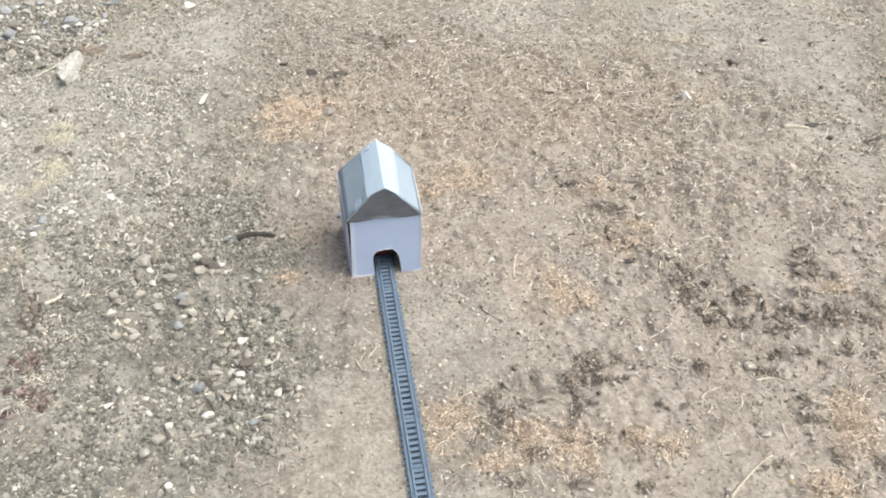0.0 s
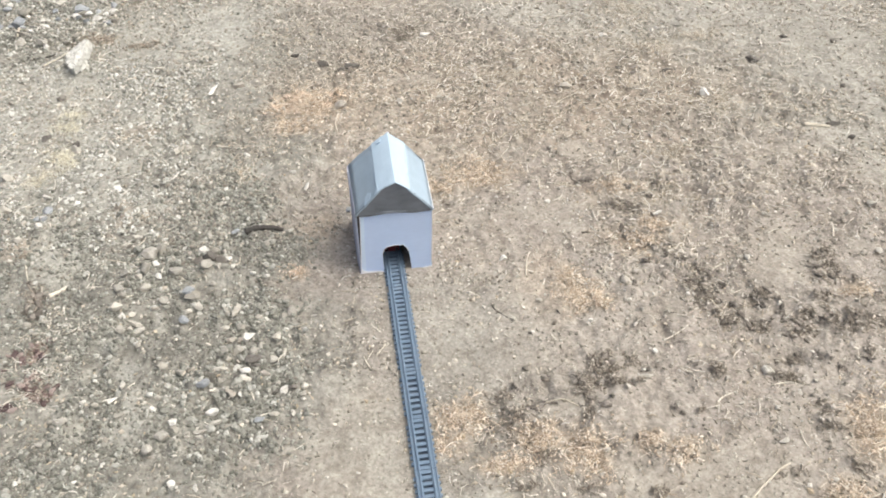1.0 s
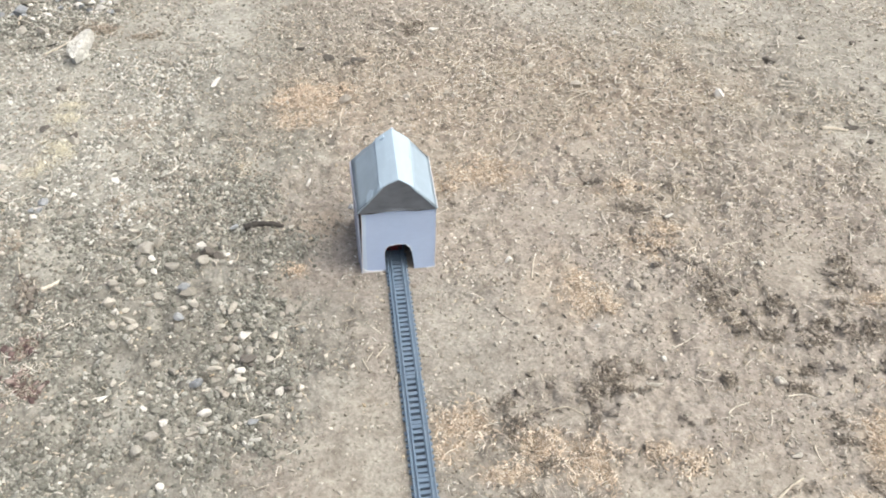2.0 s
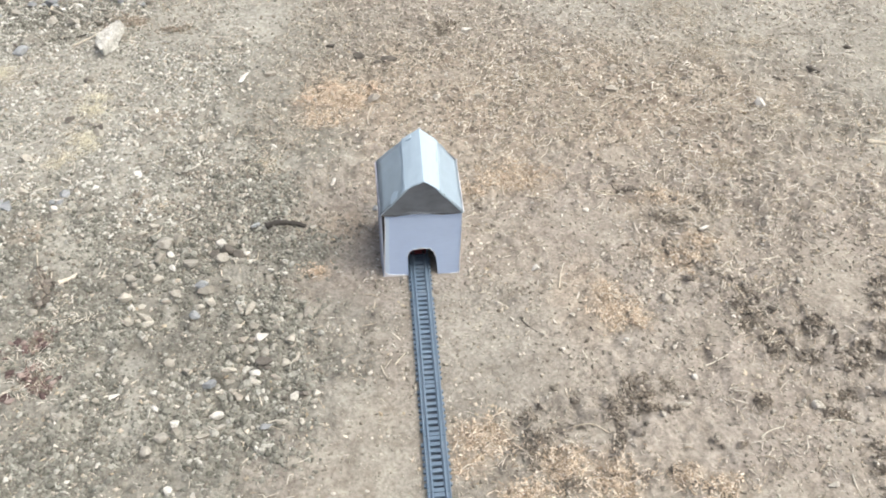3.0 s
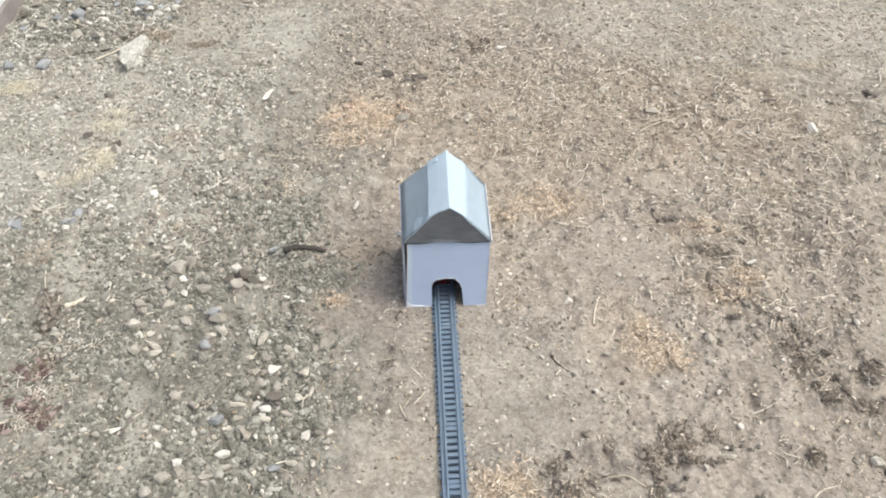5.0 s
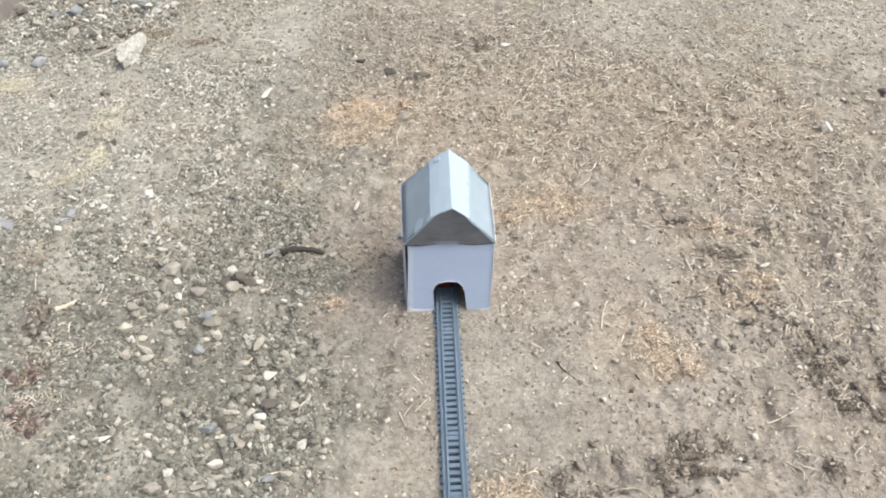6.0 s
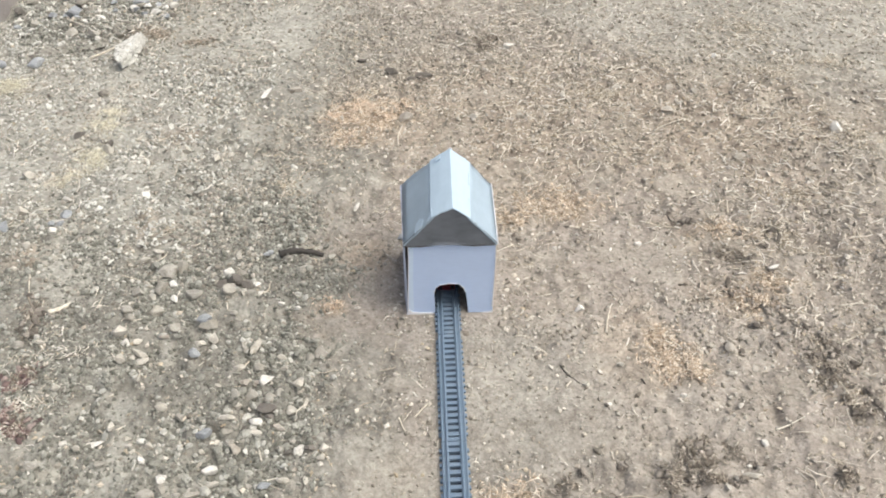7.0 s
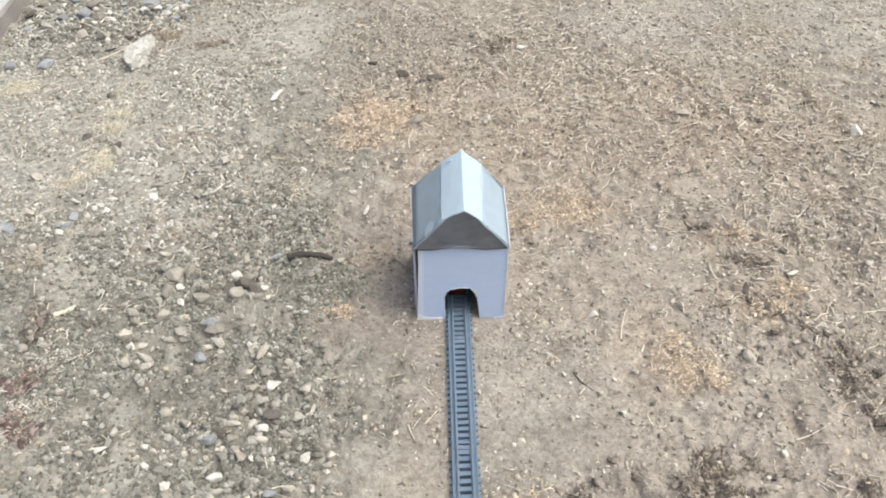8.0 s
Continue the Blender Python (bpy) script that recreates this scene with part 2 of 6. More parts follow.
PALE_SPOTS = [
    (1.164, 0.349, 0.103, 0.071), (1.339, 0.452, 0.075, 0.076), (1.028, 0.320, 0.073, 0.051), (1.217, 0.199, 0.084, 0.065),
    (-0.096, -0.369, 0.070, 0.085), (-0.584, 0.282, 0.052, 0.052), (-0.468, 1.082, 0.132, 0.147), (-0.329, 0.380, 0.038, 0.038), (-0.445, 0.451, 0.034, 0.048),
    (-0.100, -0.461, 0.110, 0.100), (0.580, -0.584, 0.122, 0.080), (0.401, -0.571, 0.065, 0.051), (-0.761, 0.605, 0.087, 0.056),
    (0.864, -0.060, 0.068, 0.121), (-0.947, 0.736, 0.260, 0.220), (-0.994, 0.432, 0.180, 0.110), (0.940, 1.117, 0.600, 0.330), (-0.720, 0.443, 0.090, 0.060), (-0.706, 1.104, 0.120, 0.140), (-1.139, 0.212, 0.200, 0.120), (1.310, 0.757, 0.180, 0.200),
    (-0.536, -0.346, 0.048, 0.063), (-0.646, 0.943, 0.120, 0.090),
]
SMOOTH_SPOTS = [
    (-0.557, 0.286, 0.048, 0.041), (-0.476, 1.123, 0.095, 0.039), (-0.482, 0.959, 0.091, 0.024), (-0.469, 0.419, 0.031, 0.036), (-0.315, 0.386, 0.037, 0.044),
    (-0.157, 0.412, 0.037, 0.031), (-0.695, 0.607, 0.055, 0.024), (-0.558, -0.214, 0.023, 0.037), (-0.515, -0.085, 0.016, 0.054), (-0.105, -0.328, 0.079, 0.052),
    (-0.088, -0.162, 0.027, 0.014), (0.323, 0.162, 0.065, 0.041), (0.202, 0.156, 0.044, 0.029), (0.494, 0.380, 0.059, 0.049), (0.259, -0.108, 0.058, 0.020),
    (0.257, -0.204, 0.042, 0.041), (0.144, -0.175, 0.056, 0.036), (0.258, -0.275, 0.026, 0.019),
]
SMOOTH_SPOTS_B = [
    (0.552, -0.122, 0.021, 0.036), (0.575, -0.176, 0.027, 0.043), (0.727, 0.877, 0.048, 0.019), (0.413, 0.114, 0.038, 0.044), (0.617, -0.275, 0.031, 0.025),
    (0.097, 0.744, 0.082, 0.030), (-0.462, 0.590, 0.035, 0.037), (0.818, -0.106, 0.050, 0.059), (0.725, -0.471, 0.026, 0.046), (0.536, -0.616, 0.051, 0.027),
    (1.045, -0.046, 0.039, 0.022), (0.421, -0.577, 0.051, 0.028), (0.299, -0.406, 0.044, 0.016), (0.127, -0.572, 0.061, 0.013), (-0.764, 0.135, 0.057, 0.023),
    (-0.699, 0.297, 0.049, 0.038), (-0.981, 0.569, 0.055, 0.032), (-0.214, -0.073, 0.031, 0.015),
]
BARE_SPOTS = PALE_SPOTS + SMOOTH_SPOTS + SMOOTH_SPOTS_B + [(-0.170, 0.011, 0.062, 0.131), (0.150, -0.206, 0.113, 0.131), (0.308, 0.123, 0.088, 0.081)]
BROWN_SPOTS = [
    (0.566, 0.184, 0.098, 0.067), (0.551, 0.031, 0.091, 0.066), (0.169, 0.329, 0.105, 0.077),
    (-0.662, 0.584, 0.081, 0.051), (-0.619, 0.269, 0.060, 0.055), (-0.845, 0.169, 0.069, 0.033), (-0.173, 0.160, 0.056, 0.050), (0.225, 0.445, 0.110, 0.041), (0.356, -0.102, 0.058, 0.065),
    (0.638, 0.653, 0.350, 0.316), (0.101, 0.389, 0.182, 0.119), (0.043, 0.673, 0.274, 0.252),
    (0.332, -0.076, 0.080, 0.109),
]
OLIVE_SPOTS = [(-0.147, -0.170, 0.080, 0.130), (-0.823, -0.363, 0.120, 0.110), (-0.205, -0.363, 0.050, 0.120)]
TAN_PATCHES = [
    (-0.195, 0.659, 0.095, 0.077), (-0.233, 0.568, 0.066, 0.036), (0.214, 0.314, 0.111, 0.052), (0.131, 0.271, 0.037, 0.028), (0.388, -0.112, 0.045, 0.057),
    (0.373, -0.054, 0.032, 0.024), (0.424, -0.143, 0.038, 0.025), (0.603, 0.078, 0.041, 0.034), (0.552, 0.221, 0.044, 0.024), (0.568, 0.020, 0.045, 0.037),
    (0.098, -0.401, 0.055, 0.042), (0.063, -0.461, 0.041, 0.027), (0.320, -0.509, 0.053, 0.056), (0.236, -0.466, 0.043, 0.038), (0.168, -0.513, 0.052, 0.024),
    (0.984, -0.177, 0.042, 0.025), (0.442, -0.500, 0.034, 0.028), (0.757, -0.646, 0.051, 0.033), (0.863, -0.513, 0.048, 0.081), (0.500, -0.527, 0.042, 0.028),
]
ORANGE_PATCHES = [
    (-0.224, 0.025, 0.032, 0.025), (-0.225, 0.690, 0.066, 0.034), (-0.275, 0.640, 0.040, 0.026), (-0.150, 0.655, 0.036, 0.026), (-0.115, 0.700, 0.035, 0.022),
]
# hollows pressed into the soil: x, y, reach in x, reach in y
HOLLOWS = [
    (0.553, 0.148, 0.030, 0.013), (0.861, 0.562, 0.028, 0.018), (0.718, 0.696, 0.019, 0.012), (0.824, 0.697, 0.024, 0.013), (0.493, -0.331, 0.017, 0.008),
    (0.465, 0.256, 0.045, 0.010), (0.667, 0.215, 0.033, 0.010), (0.784, -0.448, 0.029, 0.008), (0.781, -0.470, 0.026, 0.008), (0.790, -0.503, 0.032, 0.008),
    (0.738, -0.250, 0.035, 0.011), (0.777, -0.337, 0.030, 0.009), (0.758, -0.378, 0.029, 0.008), (-0.394, 0.769, 0.023, 0.013), (-0.072, 0.833, 0.049, 0.019),
    (0.153, 0.056, 0.052, 0.009), (0.653, -0.164, 0.028, 0.014),
]
NEAR_X, NEAR_Y = (-1.55, 1.80), (-0.85, 1.62)      # the stretch that is built finely


def value_noise(x, y, seed):
    """Smooth noise from 0 to 1 on a unit lattice."""
    xi, yi = np.floor(x).astype(np.int64), np.floor(y).astype(np.int64)
    fx, fy = x - xi, y - yi
    fx, fy = fx * fx * (3 - 2 * fx), fy * fy * (3 - 2 * fy)

    def at(i, j):
        h = (i * 374761393 + j * 668265263 + seed * 974634777) & 0xFFFFFFFF
        h = ((h ^ (h >> 13)) * 1274126177) & 0xFFFFFFFF
        return ((h ^ (h >> 16)) & 0xFFFF) / 65535.0

    top = at(xi, yi) * (1 - fx) + at(xi + 1, yi) * fx
    low = at(xi, yi + 1) * (1 - fx) + at(xi + 1, yi + 1) * fx
    return top * (1 - fy) + low * fy


def cover(x, y, spots):
    """How far a kind of cover reaches a place: 0 to 1, with ragged rims."""
    ragged = 0.55 * (value_noise(x * 16, y * 16, 5) - 0.5) + 0.35 * (value_noise(x * 45, y * 45, 6) - 0.5)
    best = np.zeros_like(x)
    for cx, cy, rx, ry in spots:
        d = ((x - cx) / rx) ** 2 + ((y - cy) / ry) ** 2
        best = np.maximum(best, np.exp(-0.75 * d))
    return np.clip((best + ragged * 0.8 - 0.28) * 2.2, 0, 1) * (best > 0.05)


def beyond(x, y):
    """0 in the finely built stretch, rising to 1 soon outside it."""
    dx = np.maximum(np.maximum(NEAR_X[0] - x, x - NEAR_X[1]), 0)
    dy = np.maximum(np.maximum(NEAR_Y[0] - y, y - NEAR_Y[1]), 0)
    return np.clip(np.hypot(dx, dy) / 0.10, 0, 1)


def dusty(x, y):
    """Blotches of smooth pale dust between the crumbs, more of them on the grey side."""
    v = 0.6 * value_noise(x * 6.5, y * 5, 41) + 0.4 * value_noise(x * 15, y * 12, 42)
    return (1 - beyond(x, y)) * np.clip((v - 0.54) * 7, 0, 1) * np.where(x < -0.3, 0.95, 0.65) * np.where(y > 0.1, 1.0, 0.6)


def quiet(x, y):
    """1 under the house and the track, where the soil is level, falling to 0 beside them."""
    dx = np.maximum(np.abs(x + 0.0025 + 0.042 * y) - 0.032, 0)
    rail = np.exp(-(dx / 0.05) ** 2) * (y < 0.1)
    hx, hy = np.maximum(np.abs(x - 0.004) - 0.085, 0), np.maximum(np.abs(y - 0.08) - 0.09, 0)
    return np.maximum(rail, np.exp(-(hx * hx + hy * hy) / 0.05 ** 2))


def ground_height(x, y):
    x, y = np.asarray(x, float), np.asarray(y, float)
    stones, bare = cover(x, y, GRAVEL_BEDS), cover(x, y, BARE_SPOTS)
    free = 1 - quiet(x, y)
    z = 0.014 * (value_noise(x * 2.3, y * 2.3, 1) - 0.5) + 0.010 * (value_noise(x * 8, y * 8, 2) - 0.5)
    rough = (1 - beyond(x, y)) * (1 - 0.75 * bare) * (0.45 + 0.9 * value_noise(x * 5, y * 5, 15))
    z += rough * (0.012 * (value_noise(x * 24, y * 24, 3) - 0.5) + 0.011 * (value_noise(x * 52, y * 52, 4) - 0.5) + 0.008 * (value_noise(x * 96, y * 96, 7) - 0.5))
    z += 0.004 * stones * (value_noise(x * 90, y * 90, 8) - 0.3)
    for cx, cy, rx, ry in HOLLOWS:
        d = ((x - cx) / rx) ** 2 + ((y - cy) / ry) ** 2
        z += 0.009 * (0.35 * np.exp(-0.4 * d) - 1.35 * np.exp(-1.1 * d))
    return z * free - 0.0015 + 0.0012 * (value_noise(x * 60, y * 60, 9) - 0.5)


def height_at(x, y):
    return float(ground_height(np.array([x]), np.array([y]))[0])


def steps(lo, hi, fine, far):
    """Lines of a grid: even in the middle, wider and wider towards far."""
    mid = np.arange(lo, hi + fine / 2, fine)
    out, grow = [], 0.02
    while (out[-1] if out else 0) < far:
        out.append((out[-1] if out else 0) + grow)
        grow *= 1.25
    out = np.array(out)
    return np.concatenate([(lo - out)[::-1], mid, hi + out])


def raw_mesh(name, verts, faces, material, smooth=False):
    """A mesh out of arrays; faces all have the same number of corners."""
    me = bpy.data.meshes.new(name)
    n, k = faces.shape
    me.vertices.add(len(verts)), me.loops.add(n * k), me.polygons.add(n)
    me.vertices.foreach_set("co", np.ascontiguousarray(verts, np.float32).ravel())
    me.loops.foreach_set("vertex_index", np.ascontiguousarray(faces, np.int32).ravel())
    me.polygons.foreach_set("loop_start", np.arange(0, n * k, k, dtype=np.int32))
    me.polygons.foreach_set("use_smooth", np.full(n, smooth))
    me.update(calc_edges=True)
    me.materials.append(material)
    return me


def build_ground():
    gx, gy = steps(*NEAR_X, 0.0058, 300.0), steps(*NEAR_Y, 0.0058, 300.0)
    x, y = np.meshgrid(gx, gy)
    z = ground_height(x, y)
    verts = np.stack([x, y, z], -1).reshape(-1, 3)
    cols, rows = len(gx), len(gy)
    i = (np.arange(rows - 1)[:, None] * cols + np.arange(cols - 1)[None]).ravel()
    me = raw_mesh("ground", verts, np.stack([i, i + 1, i + cols + 1, i + cols], -1), SOIL, True)
    x, y = x.ravel(), y.ravel()
    grey_side = np.clip((-x - 0.06 + 0.34 * (value_noise(x * 4, y * 4, 12) - 0.5) + 0.16 * (value_noise(x * 18, y * 18, 13) - 0.5)) * 2.8, 0, 0.9)
    corner = np.clip((x - 0.25) * 3 + (y - 0.95) * 3.5 + 0.9 * (value_noise(x * 5, y * 5, 14) - 0.5), 0, 0.6)
    beside = 0.55 * np.exp(-((x - 0.10) / 0.17) ** 2) * np.clip((0.02 - y) * 12, 0, 1)
    grey_side = np.maximum(np.maximum(grey_side, corner), beside)
    far = np.maximum(np.clip((np.hypot(x, y - 0.4) - 1.8) / 1.5, 0, 1), beyond(x, y))
    grey_side = grey_side * (1 - far) + 0.45 * far
    tan = np.maximum(0.7 * cover(x, y, BROWN_SPOTS), cover(x, y, TAN_PATCHES + ORANGE_PATCHES))
    olive = 0.6 * cover(x, y, OLIVE_SPOTS)
    rgba = np.stack([np.maximum(cover(x, y, GRAVEL_BEDS), olive), tan, np.maximum(np.maximum(cover(x, y, PALE_SPOTS), 0.8 * cover(x, y, SMOOTH_SPOTS + SMOOTH_SPOTS_B)), dusty(x, y)), grey_side], -1)
    me.color_attributes.new("soil", "FLOAT_COLOR", "POINT").data.foreach_set("color", rgba.astype(np.float32).ravel())
    return tagged(new("ground", me), "dry tan dirt with gravel, chaff and bare patches", "ground", kind="structure")


build_ground()

# ---- helpers for things ----


def part(name, bm, material, parent, label=""):
    me = bpy.data.meshes.new(name)
    bm.normal_update()
    bm.to_mesh(me)
    bm.free()
    me.materials.append(material)
    ob = new(name, me)
    ob.parent = parent
    return tagged(ob, label)


def empty_thing(name, m, label, category, group=""):
    ob = new(name)
    ob.empty_display_size = 0.02
    ob.matrix_world = m
    return tagged(ob, label, category, group)


def slab(points, depth, bevel=0.0):
    """A plate: a flat outline with a thickness given by the vector depth."""
    bm = bmesh.new()
    near = [bm.verts.new(p) for p in points]
    far = [bm.verts.new(Vector(p) + Vector(depth)) for p in points]
    bm.faces.new(near)
    bm.faces.new(far[::-1])
    n = len(points)
    for i in range(n):
        bm.faces.new((near[i], far[i], far[(i + 1) % n], near[(i + 1) % n]))
    bmesh.ops.recalc_face_normals(bm, faces=bm.faces)
    if bevel:
        bmesh.ops.bevel(bm, geom=list(bm.edges), offset=bevel, segments=1, affect="EDGES")
    return bm


def block(x0, x1, y0, y1, z0, z1, bevel=0.0, segments=1):
    bm = bmesh.new()
    bmesh.ops.create_cube(bm, size=1)
    for v in bm.verts:
        v.co = Vector((x0 + (v.co.x + 0.5) * (x1 - x0), y0 + (v.co.y + 0.5) * (y1 - y0), z0 + (v.co.z + 0.5) * (z1 - z0)))
    if bevel:
        bmesh.ops.bevel(bm, geom=list(bm.edges), offset=bevel, segments=segments, affect="EDGES")
    return bm


# ---- concrete kerb ----
def build_kerb():
    bm = bmesh.new()
    rng = np.random.RandomState(4)
    ys = np.arange(-2.0, 5.0, 0.05)
    rows = []
    for yy in ys:
        w = rng.uniform(-0.003, 0.003, 3)
        rows.append([bm.verts.new(p) for p in ((-1.295 + w[0], yy, -0.05), (-1.300 + w[1], yy, 0.040), (-1.308 + w[2], yy, 0.047), (-1.9, yy, 0.052), (-1.9, yy, -0.05))])
    for p, q in zip(rows, rows[1:]):
        for k in range(4):
            bm.faces.new((p[k], q[k], q[k + 1], p[k + 1]))
    bm.faces.new(rows[0]), bm.faces.new(rows[-1][::-1])
    bmesh.ops.recalc_face_normals(bm, faces=bm.faces)
    bm.normal_update()
    # the upright face towards the track takes the darker concrete
    for f in bm.faces:
        f.material_index = 1 if f.normal.x > 0.5 else 0
    kerb = part("kerb", bm, CONCRETE, None)
    kerb.data.materials.append(FACE_CONCRETE)
    tagged(kerb, "pale weathered concrete kerb edging the dirt", "kerb", kind="structure")


build_kerb()

# ---- the house ----
HOUSE_FLOOR = -0.0035


def build_house():
    stand = pose(0.0015, 0.0038, 0, 0, 0, 1.25)
    lean = Matrix(((1.005, 0, -0.0193, 0), (0, 0.991, 0, 0), (0, 0, 1.018, 0), (0, 0, 0, 1)))       # the card is not quite square
    house = empty_thing("cardboard_house", stand @ pose(0.003, 0.08, 0), "small hand-painted grey cardboard tunnel house standing over the track", "toy house")

    def piece(name, bm, material, label="", under=None):
        bm.transform(lean)
        ob = part(name, bm, material, under or house, label)
        ob.matrix_parent_inverse = pose(0.003, 0.08, 0).inverted() if under is None else Matrix()
        return ob

    front = [(-0.0785, 0, HOUSE_FLOOR), (-0.0275, 0, HOUSE_FLOOR), (-0.0272, 0, 0.030), (-0.0268, 0, 0.052), (-0.0225, 0, 0.0655), (-0.0145, 0, 0.0725),
             (-0.011, 0, 0.0722), (0.001, 0, 0.0752), (0.0125, 0, 0.0738), (0.0185, 0, 0.0742), (0.0240, 0, 0.0660), (0.0275, 0, 0.0625), (0.0283, 0, 0.0540),
             (0.0305, 0, 0.0535), (0.0318, 0, 0.030), (0.0335, 0, HOUSE_FLOOR), (0.0782, 0, HOUSE_FLOOR), (0.0842, 0, 0.115), (0.0862, 0, 0.171), (-0.0660, 0, 0.172), (-0.0672, 0, 0.140), (-0.0718, 0, 0.085), (-0.0752, 0, 0.040)]
    wall = piece("front_wall", slab(front, (0, 0.0032, 0)), WALL_PAINT, "lilac-grey front with a rough-cut arched opening")
    # side walls run slightly outward to the back
    piece("side_wall", slab([(-0.0802, 0.0016, HOUSE_FLOOR), (-0.0855, 0.045, HOUSE_FLOOR), (-0.0895, 0.105, HOUSE_FLOOR), (-0.0890, 0.162, HOUSE_FLOOR), (-0.0835, 0.165, 0.170), (-0.0745, 0.0016, 0.170)], (0.0032, 0, 0)), SHADED_WALL)
    piece("side_wall", slab([(0.0780, 0.0034, HOUSE_FLOOR), (0.0775, 0.155, HOUSE_FLOOR), (0.0835, 0.155, 0.171), (0.0860, 0.0034, 0.171)], (-0.0032, 0, 0)), SHADED_WALL)
    piece("back_wall", slab([(-0.0885, 0.1655, HOUSE_FLOOR), (0.0775, 0.1585, HOUSE_FLOOR), (0.0835, 0.1585, 0.171), (-0.0828, 0.1655, 0.170)], (0, 0.0032, 0)), SHADED_WALL)
    gable = [(-0.0735, 0, 0.1700), (-0.045, 0, 0.1685), (-0.010, 0, 0.1722), (0.020, 0, 0.1708), (0.048, 0, 0.1672), (0.0880, 0, 0.1695),
             (0.0872, 0, 0.1735), (0.0410, 0, 0.2305), (0.0250, 0, 0.2440), (0.0165, 0, 0.2500), (-0.0190, 0, 0.2340), (-0.0730, 0, 0.1740)]
    g = piece("gable", slab([(x, -0.0035, z) for x, _, z in gable], (0, 0.0032, 0)), GABLE_PAINT, "dark grey gable panel with a wavy lower edge")
    piece("back_gable", slab([(x, 0.1535, z) for x, _, z in gable], (0, 0.0032, 0)), GABLE_PAINT)
    # roof: two lower panels, and two pale strips either side of the ridge
    el, bl, rg, br, er = [((-0.0735, -0.0045, 0.1725), (-0.0800, 0.168, 0.1735)), ((-0.0190, -0.0045, 0.2350), (-0.0195, 0.156, 0.2355)),
                          ((0.0150, -0.0048, 0.2530), (0.0125, 0.1590, 0.2545)), ((0.0410, -0.0045, 0.2315), (0.0445, 0.153, 0.2315)),
                          ((0.0890, -0.0045, 0.1705), (0.0855, 0.158, 0.1725))]

    def panel(a, b, lift, out, wave, seed):
        """A bent card panel between two edges, with a slightly uneven surface."""
        rng = np.random.RandomState(seed)
        bm = bmesh.new()
        n, k = 10, 5
        up = [[None] * (k + 1) for _ in range(n + 1)]
        dn = [[None] * (k + 1) for _ in range(n + 1)]
        for i in range(n + 1):
            for j in range(k + 1):
                p = Vector(a[0]).lerp(Vector(a[1]), i / n).lerp(Vector(b[0]).lerp(Vector(b[1]), i / n), j / k)
                edge = rng.uniform(-wave, wave)
                p = p + Vector(out) * (lift + edge * 0.5)
                if i in (0, n):
                    p.y += edge
                up[i][j] = bm.verts.new(p)
                dn[i][j] = bm.verts.new(p - Vector(out) * 0.0024)
        for i in range(n):
            for j in range(k):
                bm.faces.new((up[i][j], up[i + 1][j], up[i + 1][j + 1], up[i][j + 1]))
                bm.faces.new((dn[i][j + 1], dn[i + 1][j + 1], dn[i + 1][j], dn[i][j]))
        for i in range(n):
            bm.faces.new((up[i][0], dn[i][0], dn[i + 1][0], up[i + 1][0]))
            bm.faces.new((up[i + 1][k], dn[i + 1][k], dn[i][k], up[i][k]))
        for j in range(k):
            bm.faces.new((up[0][j + 1], dn[0][j + 1], dn[0][j], up[0][j]))
            bm.faces.new((up[n][j], dn[n][j], dn[n][j + 1], up[n][j + 1]))
        bmesh.ops.recalc_face_normals(bm, faces=bm.faces)
        for f in bm.faces:
            f.smooth = abs(f.normal.y) < 0.5
        return bm

    def folded(a, top, b, seed):
        """A strip of card bent over the ridge, from its edge a to its edge b, with a slightly bowed surface."""
        rng = np.random.RandomState(seed)
        bm = bmesh.new()
        n, rows = 12, []
        for i in range(n + 1):
            row = []
            for j in range(9):
                u = abs(j - 4) / 4
                foot = a if j < 4 else b
                p = Vector(top[0]).lerp(Vector(top[1]), i / n).lerp(Vector(foot[0]).lerp(Vector(foot[1]), i / n), u)
                p += Vector((0.5 * np.sign(j - 4), 0, 0.85)) * (0.0009 + 0.0012 * math.sin(math.pi * u) + rng.uniform(-0.0003, 0.0003))
                if j < 2:                              # the far edge has come unstuck
                    p += Vector((-0.5, 0, 0.8)) * 0.0009 * (2 - j) * (0.6 + 0.4 * math.sin(9 * i / n))
                if i in (0, n):
                    p.y += rng.uniform(-0.0010, 0.0010)
                row.append(p)
            rows.append(([bm.verts.new(p) for p in row], [bm.verts.new(p - Vector((0, 0, 0.0022))) for p in row]))
        for (u0, d0), (u1, d1) in zip(rows, rows[1:]):
            for j in range(8):
                bm.faces.new((u0[j], u1[j], u1[j + 1], u0[j + 1]))
                bm.faces.new((d0[j + 1], d1[j + 1], d1[j], d0[j]))
            for j in (0, 8):
                bm.faces.new((u0[j], d0[j], d1[j], u1[j]))
        for up, dn in (rows[0], rows[-1]):
            for j in range(8):
                bm.faces.new((up[j], up[j + 1], dn[j + 1], dn[j]))
        bmesh.ops.recalc_face_normals(bm, faces=bm.faces)
        return bm

    piece("roof_panel", panel(el, bl, 0.0, (-0.75, 0, 0.66), 0.0012, 1), ROOF_PAINT, "slate-grey lower roof panel, streaky paint")
    piece("roof_panel", panel(br, er, 0.0, (0.78, 0, 0.62), 0.0012, 2), ROOF_PAINT, "slate-grey lower roof panel, streaky paint")
    left, right = [[tuple(Vector(p).lerp(Vector(q), 0.06)) for p, q in zip(*pair)] for pair in ((bl, el), (br, er))]
    strip = piece("roof_strip", folded(left, rg, right, 3), TAPE, "pale grey strip folded over the ridge")
